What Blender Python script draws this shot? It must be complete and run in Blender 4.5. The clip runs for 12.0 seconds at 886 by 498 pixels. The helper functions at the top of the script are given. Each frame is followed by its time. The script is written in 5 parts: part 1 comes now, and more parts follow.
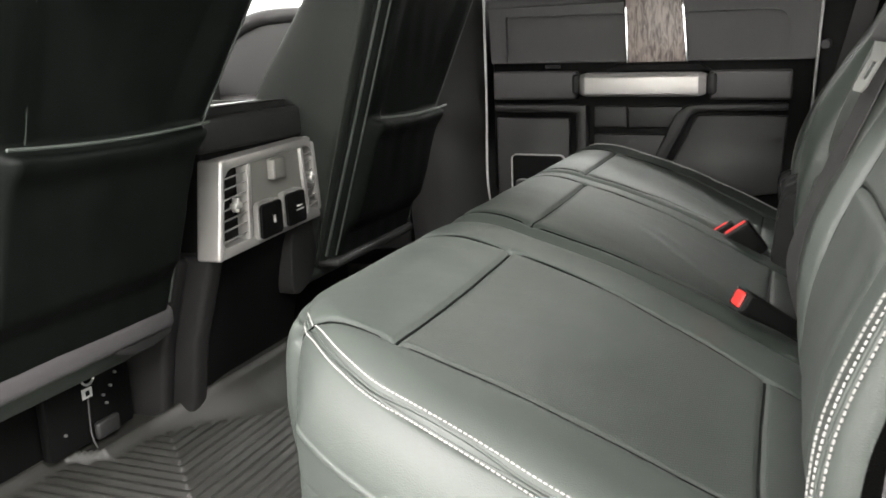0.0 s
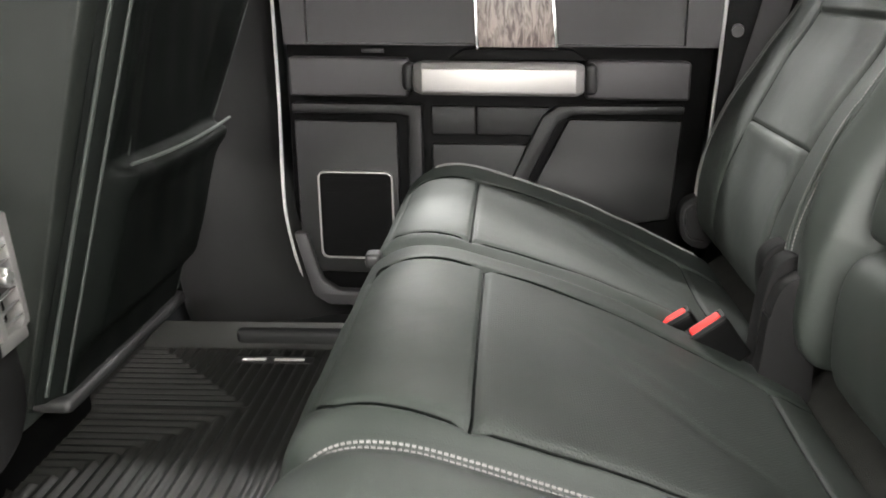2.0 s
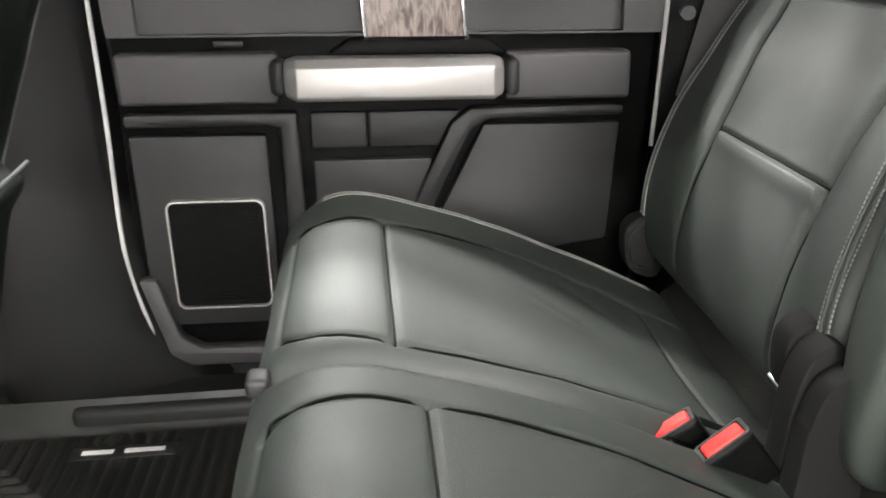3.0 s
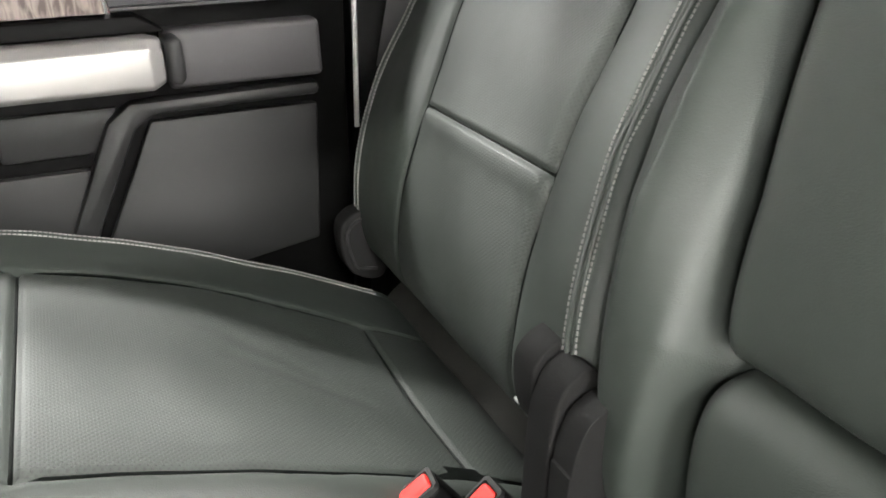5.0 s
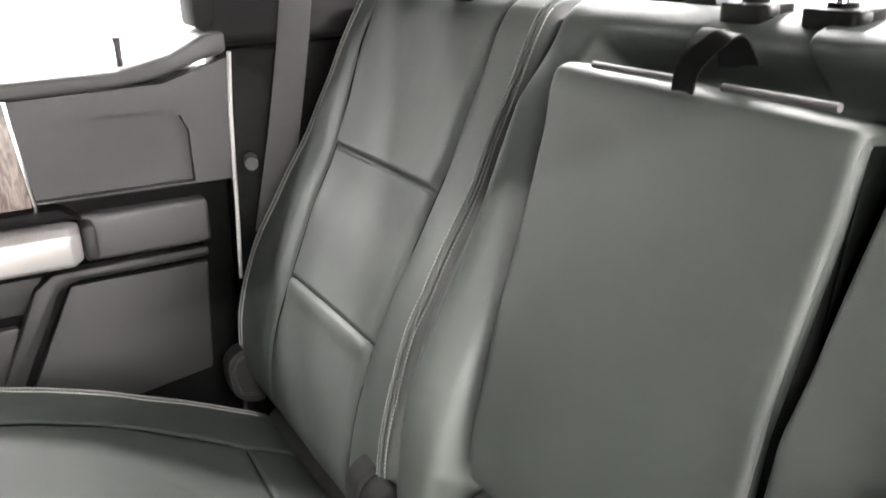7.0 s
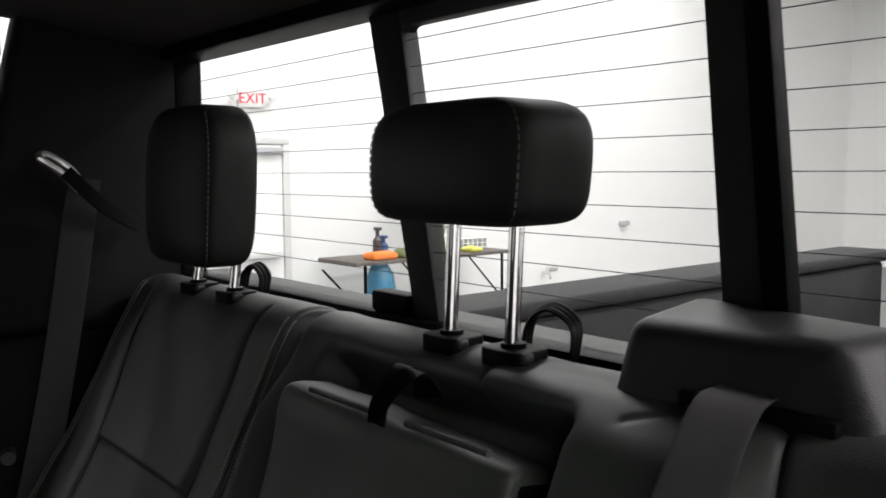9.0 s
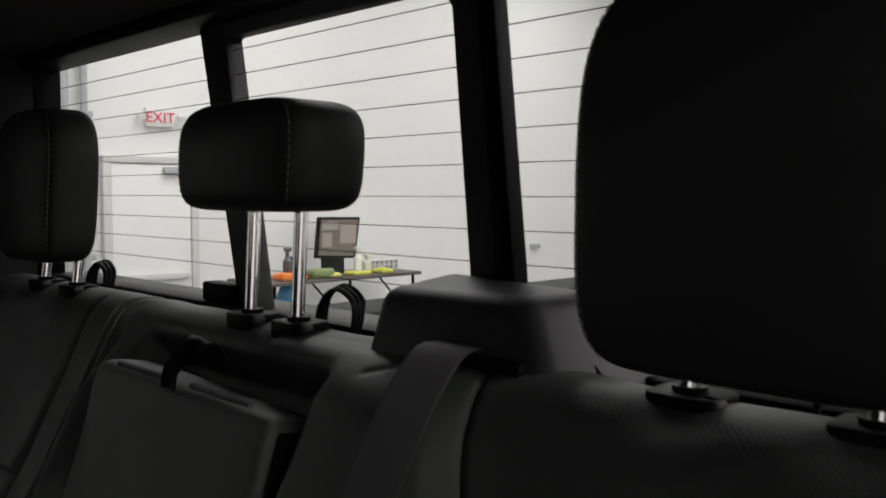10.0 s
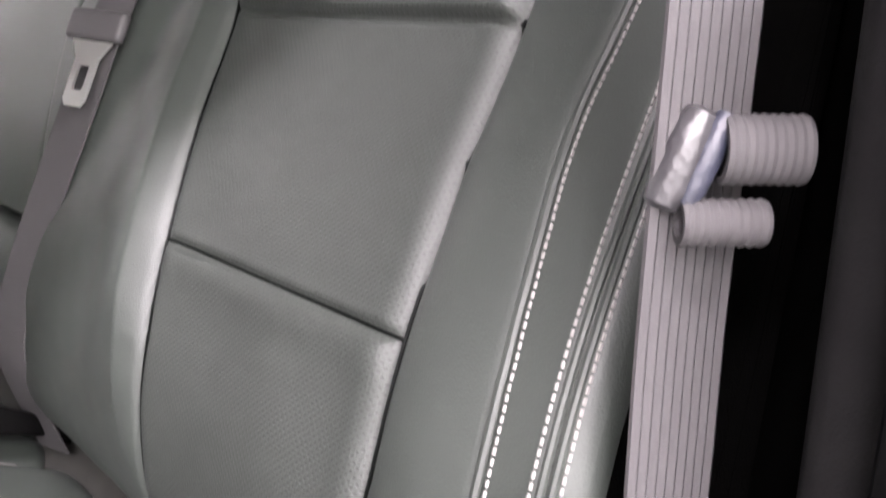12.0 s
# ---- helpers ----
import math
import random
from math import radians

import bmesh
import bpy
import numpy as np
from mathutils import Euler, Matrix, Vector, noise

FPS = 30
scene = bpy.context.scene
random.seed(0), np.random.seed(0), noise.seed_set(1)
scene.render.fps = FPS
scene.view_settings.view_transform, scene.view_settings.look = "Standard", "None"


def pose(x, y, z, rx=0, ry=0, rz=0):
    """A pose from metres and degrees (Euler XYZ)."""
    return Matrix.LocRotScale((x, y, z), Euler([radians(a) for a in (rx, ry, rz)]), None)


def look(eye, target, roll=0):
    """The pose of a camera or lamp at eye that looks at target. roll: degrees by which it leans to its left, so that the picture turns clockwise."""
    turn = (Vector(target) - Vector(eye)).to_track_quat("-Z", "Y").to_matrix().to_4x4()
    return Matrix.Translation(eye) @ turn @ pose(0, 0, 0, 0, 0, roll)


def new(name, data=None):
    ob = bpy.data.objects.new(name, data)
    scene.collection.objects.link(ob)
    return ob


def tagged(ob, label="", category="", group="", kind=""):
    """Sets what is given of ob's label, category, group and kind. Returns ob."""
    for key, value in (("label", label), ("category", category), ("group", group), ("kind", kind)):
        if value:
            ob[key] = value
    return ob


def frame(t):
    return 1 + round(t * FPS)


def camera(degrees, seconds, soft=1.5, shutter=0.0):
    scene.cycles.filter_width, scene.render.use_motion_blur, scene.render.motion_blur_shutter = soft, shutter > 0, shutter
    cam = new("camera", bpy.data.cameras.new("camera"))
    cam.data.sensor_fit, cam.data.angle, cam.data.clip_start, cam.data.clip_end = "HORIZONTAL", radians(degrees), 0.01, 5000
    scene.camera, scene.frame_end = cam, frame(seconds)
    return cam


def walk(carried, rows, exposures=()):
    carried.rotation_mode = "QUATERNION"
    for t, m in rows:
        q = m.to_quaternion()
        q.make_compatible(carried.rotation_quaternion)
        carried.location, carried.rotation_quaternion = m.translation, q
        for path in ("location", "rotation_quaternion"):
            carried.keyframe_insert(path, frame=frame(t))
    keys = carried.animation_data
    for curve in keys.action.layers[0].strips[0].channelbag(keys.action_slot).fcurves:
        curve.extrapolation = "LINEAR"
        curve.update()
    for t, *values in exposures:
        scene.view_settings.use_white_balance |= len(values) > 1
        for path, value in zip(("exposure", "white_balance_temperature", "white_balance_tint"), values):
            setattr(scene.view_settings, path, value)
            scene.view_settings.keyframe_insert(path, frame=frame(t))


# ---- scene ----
cam = camera(54.3, 12.0, 1.7, 0.2)
PATH = [
    (0, (0.077, -0.064, 0.593), (-0.641, 1.749, 0.151), -2.5),
    (0.5, (0.004, 0.065, 0.578), (-0.667, 1.893, 0.12), -2.7),
    (1, (-0.048, 0.251, 0.603), (-0.58, 2.117, 0.119), -2.0),
    (1.5, (-0.099, 0.39, 0.617), (-0.485, 2.286, 0.109), -1.5),
    (2, (-0.222, 0.534, 0.662), (-0.37, 2.439, 0.073), -1.0),
    (2.5, (-0.276, 0.714, 0.692), (-0.263, 2.6, 0.025), -1.2),
    (2.7, (-0.287, 0.782, 0.707), (-0.214, 2.659, 0.02), -1.1),
    (4.3, (-0.247, 1.139, 0.638), (0.311, 2.886, -0.161), -2.0),
    (4.5, (-0.244, 1.132, 0.641), (0.373, 2.857, -0.161), -1.5),
    (5, (-0.185, 1.063, 0.685), (0.521, 2.748, -0.129), -2.4),
    (5.5, (-0.189, 1.008, 0.715), (0.607, 2.649, -0.106), -2.3),
    (6, (-0.198, 0.972, 0.734), (0.643, 2.591, -0.086), -2.6),
    (6.5, (-0.197, 0.901, 0.811), (0.676, 2.511, 0.007), -2.4),
    (7, (-0.203, 0.82, 0.895), (0.708, 2.46, 0.2), -1.9),
    (7.5, (-0.211, 0.781, 0.938), (0.765, 2.456, 0.447), -1.5),
    (7.7, (-0.21, 0.775, 0.953), (0.806, 2.446, 0.532), -1.0),
    (9.3, (-0.112, 0.692, 0.989), (1.213, 2.181, 0.831), -0.2),
    (9.5, (-0.107, 0.662, 0.993), (1.253, 2.120, 0.844), 0.1),
    (10, (-0.097, 0.563, 0.952), (1.307, 1.982, 0.828), 0.1),
    (10.3, (-0.087, 0.495, 0.891), (1.316, 1.915, 0.770), -0.4),
    (10.5, (-0.084, 0.454, 0.845), (1.335, 1.859, 0.737), -0.7),
    (10.7, (-0.083, 0.410, 0.805), (1.342, 1.809, 0.708), -0.9),
    (11, (-0.102, 0.353, 0.759), (1.326, 1.748, 0.640), -0.8),
    (11.3, (-0.110, 0.317, 0.718), (1.296, 1.722, 0.505), -0.6),
    (11.5, (-0.128, 0.291, 0.680), (1.275, 1.689, 0.415), 0.2),
    (12, (-0.110, 0.264, 0.619), (1.198, 1.672, 0.066), 0.5),
]
EXPOSURES = ((0.0, 2.0, 6500, 7), (0.5, 2.55, 6500, 8), (1.5, 2.55, 6500, 9), (2.5, 2.75, 6500, 10), (4.5, 3.05, 6500, 8), (6.5, 3.22, 6500, 10), (7.0, 3.38, 6500, 13), (7.7, 1.9, 6450, 13),
             (9.3, -0.50, 6350, 12), (9.5, -0.75, 6380, 12), (10.0, -0.95, 6400, 12), (10.5, -0.10, 6500, 12), (11.0, 1.45, 6600, 18), (11.5, 2.7, 6550, 22), (12.0, 2.6, 6400, 22))
walk(cam, [(t, look(eye, target, roll)) for t, eye, target, roll in PATH], EXPOSURES)

# ---- world and lights: a white workshop hall under ceiling lamps ----
world = bpy.data.worlds.new("world")
scene.world = world
world.use_nodes = True
world.node_tree.nodes["Background"].inputs[0].default_value = (1.0, 1.0, 1.0, 1)
world.node_tree.nodes["Background"].inputs[1].default_value = 0.15
GROUND = -0.72


def lamp(x, y, z, sx, sy, watts, colour):
    data = bpy.data.lights.new("ceiling_lamp", "AREA")
    data.shape, data.size, data.size_y, data.energy, data.color = "RECTANGLE", sx, sy, watts, colour
    ob = new("ceiling_lamp", data)
    ob.matrix_world = pose(x, y, z)
    return ob


# rows of long ceiling lamps: two beside the open doorway, two on the far side of the truck
for lx, near, far, edge in ((-4.8, 0.8, 0.8, 0.8), (-0.5, 1.0, 1.0, 1.0), (3.8, 1.7, 1.1, 1.5), (8.5, 1.2, 0.6, 1.6)):
    for ly, wide, watts, tone in ((-5.6, 0.3, near * 250, (1.0, 0.985, 0.94)), (-2.0, 0.3, near * 240, (1.0, 0.925, 0.94)), (4.7, 0.3, far * 100, (1.0, 0.985, 0.96)), (6.0, 0.8, edge * 90, (1.0, 0.985, 0.96))):
        lamp(lx, ly, 4.3, 2.6, wide, watts, tone)


# ---- materials ----
def material(name, colour, rough=0.5, metal=0.0, grain=0.0, grain_scale=400.0, vary=0.12, vary_scale=7.0, spec=0.5, sheen=0.0):
    """A node material: base colour with broad and fine variation, roughness variation and fine relief."""
    m = bpy.data.materials.new(name)
    m.use_nodes = True
    n, l = m.node_tree.nodes, m.node_tree.links
    b = n["Principled BSDF"]
    b.inputs["Metallic"].default_value = metal
    b.inputs["Specular IOR Level"].default_value = spec
    co = n.new("ShaderNodeTexCoord")
    broad = n.new("ShaderNodeTexNoise")
    broad.inputs["Scale"].default_value, broad.inputs["Detail"].default_value = vary_scale, 6
    l.new(co.outputs["Object"], broad.inputs["Vector"])
    mix = n.new("ShaderNodeMix")
    mix.data_type = "RGBA"
    mix.inputs["A"].default_value = (*[c * (1 - vary) for c in colour], 1)
    mix.inputs["B"].default_value = (*[min(1, c * (1 + vary)) for c in colour], 1)
    l.new(broad.outputs["Fac"], mix.inputs["Factor"])
    l.new(mix.outputs["Result"], b.inputs["Base Color"])
    rr = n.new("ShaderNodeMapRange")
    rr.inputs["To Min"].default_value, rr.inputs["To Max"].default_value = max(0.02, rough - 0.07), min(1, rough + 0.07)
    l.new(broad.outputs["Fac"], rr.inputs["Value"])
    l.new(rr.outputs["Result"], b.inputs["Roughness"])
    if grain:
        fine = n.new("ShaderNodeTexVoronoi")
        fine.inputs["Scale"].default_value = grain_scale
        l.new(co.outputs["Object"], fine.inputs["Vector"])
        bump = n.new("ShaderNodeBump")
        bump.inputs["Strength"].default_value, bump.inputs["Distance"].default_value = grain, 0.001
        l.new(fine.outputs["Distance"], bump.inputs["Height"])
        l.new(bump.outputs["Normal"], b.inputs["Normal"])
    if sheen:
        b.inputs["Sheen Weight"].default_value = sheen
    return m


def perforated(name, colour, rough):
    """Leather pierced by a square lattice of small holes, laid out on the pad's own metres."""
    m = material(name, colour, rough, 0, 0.16, 900, 0.1, 6, 0.42)
    n, l = m.node_tree.nodes, m.node_tree.links
    b = n["Principled BSDF"]
    uv0 = n.new("ShaderNodeUVMap")
    uv = n.new("ShaderNodeMapping")
    uv.inputs["Rotation"].default_value[2] = 0.785
    l.new(uv0.outputs["UV"], uv.inputs["Vector"])
    dots = n.new("ShaderNodeTexVoronoi")
    dots.inputs["Scale"].default_value, dots.inputs["Randomness"].default_value = 1 / 0.0036, 0.0
    l.new(uv.outputs["Vector"], dots.inputs["Vector"])
    hole = n.new("ShaderNodeMapRange")
    hole.inputs["From Min"].default_value, hole.inputs["From Max"].default_value = 0.14, 0.34
    l.new(dots.outputs["Distance"], hole.inputs["Value"])
    dark = n.new("ShaderNodeMix")
    dark.data_type = "RGBA"
    dark.inputs["A"].default_value = (0.017, 0.019, 0.0175, 1)
    base = b.inputs["Base Color"].links[0].from_socket
    l.new(hole.outputs["Result"], dark.inputs["Factor"])
    l.new(base, dark.inputs["B"])
    l.new(dark.outputs["Result"], b.inputs["Base Color"])
    bump2 = n.new("ShaderNodeBump")
    bump2.inputs["Strength"].default_value, bump2.inputs["Distance"].default_value = 0.30, 0.0006
    l.new(hole.outputs["Result"], bump2.inputs["Height"])
    l.new(b.inputs["Normal"].links[0].from_socket, bump2.inputs["Normal"])
    l.new(bump2.outputs["Normal"], b.inputs["Normal"])
    return m


LEATHER = material("black_leather", (0.0215, 0.0265, 0.0225), 0.57, 0, 0.16, 900, 0.1, 6, 0.5)
PERF = perforated("perforated_leather", (0.0232, 0.0276, 0.0238), 0.58)
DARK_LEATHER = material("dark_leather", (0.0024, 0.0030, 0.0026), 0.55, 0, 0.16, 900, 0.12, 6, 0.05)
THREAD = material("grey_thread", (0.19, 0.185, 0.178), 0.8, 0, 0, 400, 0.12, 7, 0.2)
DARK_THREAD = material("dark_thread", (0.065, 0.058, 0.057), 0.8)
PLASTIC = material("charcoal_plastic", (0.0115, 0.0115, 0.0115), 0.5, 0, 0.2, 900, 0.1, 9, 0.3)
SOFT_PLASTIC = material("grey_soft_plastic", (0.034, 0.0325, 0.0335), 0.55, 0, 0.2, 900, 0.1, 8, 0.35)
BLACK = material("black_plastic", (0.0027, 0.0027, 0.0027), 0.48, 0, 0.1, 900, 0.1, 7, 0.05)
# flat black that puts the unlit gap beside the bench into colour
GAP_SHADE = material("gap_shade_black", (0.0018, 0.0018, 0.0017), 1.0, 0, 0.5, 900, 0.2, 20, 0.0)
SILVER = material("satin_silver_paint", (0.30, 0.29, 0.28), 0.40, 0.6, 0.05, 900, 0.06)
CHROME = material("chrome", (0.85, 0.84, 0.84), 0.08, 1.0)
STEEL = material("bright_steel", (0.78, 0.78, 0.76), 0.40, 1.0)
RED = material("red_button", (0.70, 0.030, 0.026), 0.5, spec=0.25)
WEBBING = material("grey_webbing", (0.038, 0.0365, 0.0374), 0.75, 0, 0.12, 1500, 0.1, 12, 0.3)
RUBBER = material("black_rubber", (0.0115, 0.0115, 0.0100), 0.5, 0, 0.15, 700, 0.15, 5, 0.4)
CARPET = material("black_carpet", (0.010, 0.010, 0.0095), 0.95, 0, 1.0, 900, 0.3, 20, 0.1)
HEADLINER = material("grey_headliner", (0.055, 0.048, 0.046), 0.95, 0, 0.5, 900, 0.06, 5, 0.2)
TRIM = material("dark_pillar_trim", (0.009, 0.0088, 0.0088), 0.65, 0, 0.2, 800, 0.1, 5, 0.08)
PILLAR = material("grey_pillar_trim", (0.0075, 0.0074, 0.0072), 0.6, 0, 0.2, 800, 0.1, 5, 0.3)
# half the bench leather's tone: headrest and front seat shade put into colour
SHADED_LEATHER = material("shaded_leather", (0.011, 0.0125, 0.011), 0.5, 0, 0.16, 900, 0.12, 6, 0.14)
STRIP = material("grey_carpet_strip", (0.034, 0.034, 0.031), 0.95, 0, 1.0, 900, 0.4, 30, 0.1)
CLIP_GREY = material("smoky_grey_plastic", (0.026, 0.0255, 0.027), 0.36, 0, 0.3, 300, 0.4, 150)
CLIP_BLUE = material("smoky_blue_plastic", (0.015, 0.017, 0.027), 0.5, 0, 0.4, 300, 0.5, 150)
PLATE = material("matte_grey_plate", (0.115, 0.112, 0.102), 0.55, 0.25, 0.05, 900, 0.05)
MAT_LABEL = material("label_plate", (0.015, 0.015, 0.015), 0.35)
PRINT_GREY = material("grey_print", (0.32, 0.32, 0.31), 0.6)
WHITE = material("white_print", (0.75, 0.75, 0.73), 0.5)
WALL_WHITE = material("white_wall_paint", (0.80, 0.80, 0.79), 0.6, 0, 0.1, 60, 0.03, 0.8)
FLOOR_GREY = material("grey_concrete", (0.17, 0.17, 0.165), 0.4, 0, 0.1, 40, 0.1, 1.5)
BODY_PAINT = material("dark_body_paint", (0.035, 0.037, 0.040), 0.3, 0.2)
BEDLINER = material("black_bedliner", (0.014, 0.015, 0.0155), 0.7, 0, 0.8, 300, 0.15, 8, 0.3)
GREY_PAINT = material("grey_metal_paint", (0.42, 0.43, 0.44), 0.45, 0.1)
DOOR_FRAME = material("pale_grey_paint", (0.60, 0.60, 0.59), 0.5)
PALE_EDGE = material("pale_door_edge", (0.36, 0.36, 0.35), 0.4)
SIGN_RED = material("sign_red", (0.75, 0.05, 0.08), 0.5)


def wood_material():
    m = material("grey_brown_wood", (0.19, 0.155, 0.14), 0.42)
    n, l = m.node_tree.nodes, m.node_tree.links
    b = n["Principled BSDF"]
    co, mp, wave = n.new("ShaderNodeTexCoord"), n.new("ShaderNodeMapping"), n.new("ShaderNodeTexNoise")
    mp.inputs["Scale"].default_value = (42, 42, 9)
    mp.inputs["Rotation"].default_value = (0, 0.25, 0)
    l.new(co.outputs["Object"], mp.inputs["Vector"])
    l.new(mp.outputs["Vector"], wave.inputs["Vector"])
    wave.inputs["Scale"].default_value, wave.inputs["Detail"].default_value, wave.inputs["Distortion"].default_value = 3.0, 8, 1.2
    ramp = n.new("ShaderNodeValToRGB")
    ramp.color_ramp.elements[0].position, ramp.color_ramp.elements[0].color = 0.36, (0.07, 0.052, 0.046, 1)
    ramp.color_ramp.elements[1].position, ramp.color_ramp.elements[1].color = 0.60, (0.25, 0.21, 0.19, 1)
    l.new(wave.outputs["Fac"], ramp.inputs["Fac"])
    l.new(ramp.outputs["Color"], b.inputs["Base Color"])
    return m


def glass_material():
    m = bpy.data.materials.new("window_glass")
    m.use_nodes = True
    n, l = m.node_tree.nodes, m.node_tree.links
    n.remove(n["Principled BSDF"])
    clear, gloss, mixer = n.new("ShaderNodeBsdfTransparent"), n.new("ShaderNodeBsdfGlossy"), n.new("ShaderNodeMixShader")
    weight, curve = n.new("ShaderNodeLayerWeight"), n.new("ShaderNodeMath")
    clear.inputs["Color"].default_value = (0.93, 0.94, 0.93, 1)
    gloss.inputs["Roughness"].default_value = 0.02
    weight.inputs["Blend"].default_value = 0.12
    curve.operation = "MULTIPLY"
    curve.inputs[1].default_value = 0.25
    l.new(weight.outputs["Facing"], curve.inputs[0])
    l.new(curve.outputs[0], mixer.inputs[0])
    l.new(clear.outputs[0], mixer.inputs[1])
    l.new(gloss.outputs[0], mixer.inputs[2])
    l.new(mixer.outputs[0], n["Material Output"].inputs["Surface"])
    return m


WOOD, GLASS = wood_material(), glass_material()

# ---- building blocks ----
BASE = {}


def thing(name, at, label="", category="", group="", kind=""):
    """An empty at the base of a thing; parts hang below it."""
    ob = new(name)
    ob.location = at
    ob.empty_display_size = 0.05
    BASE[ob.name] = Vector(at)
    return tagged(ob, label, category, group, kind)


def finish(name, mesh, mats, parent, label="", smooth=True, flat_angle=None):
    """Links a mesh given in world metres, with its origin at its middle."""
    n = len(mesh.vertices)
    co = np.empty(n * 3)
    mesh.vertices.foreach_get("co", co)
    co = co.reshape(-1, 3)
    mid = (co.min(0) + co.max(0)) / 2
    mesh.vertices.foreach_set("co", (co - mid).ravel())
    for m in mats if isinstance(mats, (list, tuple)) else [mats]:
        mesh.materials.append(m)
    if smooth:
        mesh.polygons.foreach_set("use_smooth", [True] * len(mesh.polygons))
        if flat_angle:
            mesh.set_sharp_from_angle(angle=radians(flat_angle))
    mesh.update()
    ob = new(name, mesh)
    base = Vector((0, 0, 0))
    if parent is not None:
        ob.parent = parent
        base = BASE[parent.name]
    ob.location = Vector(mid) - base
    BASE[ob.name] = Vector(mid)
    return tagged(ob, label)


def part(name, bm, mat, parent=None, label="", smooth=True, angle=35):
    mesh = bpy.data.meshes.new(name)
    bm.normal_update()
    bm.to_mesh(mesh)
    bm.free()
    return finish(name, mesh, mat, parent, label, smooth, angle)


def bevelled(bm, width, segments=2):
    if width:
        bmesh.ops.bevel(bm, geom=[e for e in bm.edges if e.is_manifold and e.calc_face_angle(0) > 0.3], offset=width, segments=segments, affect="EDGES", profile=0.5, clamp_overlap=True)
    return bm


def box(lo, hi, bevel=0.0, segments=2, bm=None):
    one = bmesh.new()
    bmesh.ops.create_cube(one, size=1)
    for v in one.verts:
        v.co = Vector([lo[k] + (hi[k] - lo[k]) * (v.co[k] + 0.5) for k in range(3)])
    bevelled(one, bevel, segments)
    return joined(bm, one)


def joined(bm, one):
    if bm is None:
        return one
    mesh = bpy.data.meshes.new("tmp")
    one.to_mesh(mesh)
    one.free()
    bm.from_mesh(mesh)
    bpy.data.meshes.remove(mesh)
    return bm


def prism(points, lo, hi, axis="y", bevel=0.0, segments=2, bm=None):
    """A polygon, given in the two other axes, drawn out from lo to hi."""
    k = "xyz".index(axis)
    a, b = [n for n in range(3) if n != k]
    one = bmesh.new()
    rings = []
    for level in (lo, hi):
        ring = []
        for p in points:
            c = [0, 0, 0]
            c[a], c[b], c[k] = p[0], p[1], level
            ring.append(one.verts.new(c))
        rings.append(ring)
    one.faces.new(rings[0])
    one.faces.new(rings[1][::-1])
    n = len(points)
    for q in range(n):
        one.faces.new((rings[0][q], rings[1][q], rings[1][(q + 1) % n], rings[0][(q + 1) % n]))
    bmesh.ops.recalc_face_normals(one, faces=one.faces)
    bevelled(one, bevel, segments)
    return joined(bm, one)


def rounded(x0, x1, z0, z1, r, n=5):
    """A rectangle with round corners, as points."""
    out = []
    for cx, cz, a in ((x1 - r, z1 - r, 0), (x0 + r, z1 - r, 90), (x0 + r, z0 + r, 180), (x1 - r, z0 + r, 270)):
        out += [(cx + r * math.cos(radians(a + 90 * q / n)), cz + r * math.sin(radians(a + 90 * q / n))) for q in range(n + 1)]
    return out


def ring_prism(outer, inner, lo, hi, axis="y", bm=None):
    """A frame between two outlines of equal count."""
    k = "xyz".index(axis)
    a, b = [n for n in range(3) if n != k]
    one = bmesh.new()

    def loop(points, level):
        ring = []
        for p in points:
            c = [0, 0, 0]
            c[a], c[b], c[k] = p[0], p[1], level
            ring.append(one.verts.new(c))
        return ring
    o0, o1, i0, i1 = loop(outer, lo), loop(outer, hi), loop(inner, lo), loop(inner, hi)
    n = len(outer)
    for q in range(n):
        w = (q + 1) % n
        for f in ((o0[q], o0[w], i0[w], i0[q]), (o1[q], i1[q], i1[w], o1[w]), (o0[q], o1[q], o1[w], o0[w]), (i0[q], i0[w], i1[w], i1[q])):
            one.faces.new(f)
    bmesh.ops.recalc_face_normals(one, faces=one.faces)
    return joined(bm, one)


def spline(points, n=12, closed=False):
    """Catmull-Rom through points of any dimension."""
    p = np.array(points, float)
    if closed:
        p = np.vstack([p[-1], p, p[0], p[1]])
    else:
        p = np.vstack([2 * p[0] - p[1], p, 2 * p[-1] - p[-2]])
    out = []
    for q in range(1, len(p) - 2):
        for t in np.linspace(0, 1, n, endpoint=False):
            out.append(0.5 * (2 * p[q] + (p[q + 1] - p[q - 1]) * t + (2 * p[q - 1] - 5 * p[q] + 4 * p[q + 1] - p[q + 2]) * t * t
                              + (3 * p[q] - p[q - 1] - 3 * p[q + 1] + p[q + 2]) * t ** 3))
    if not closed:
        out.append(p[-2])
    return np.array(out)


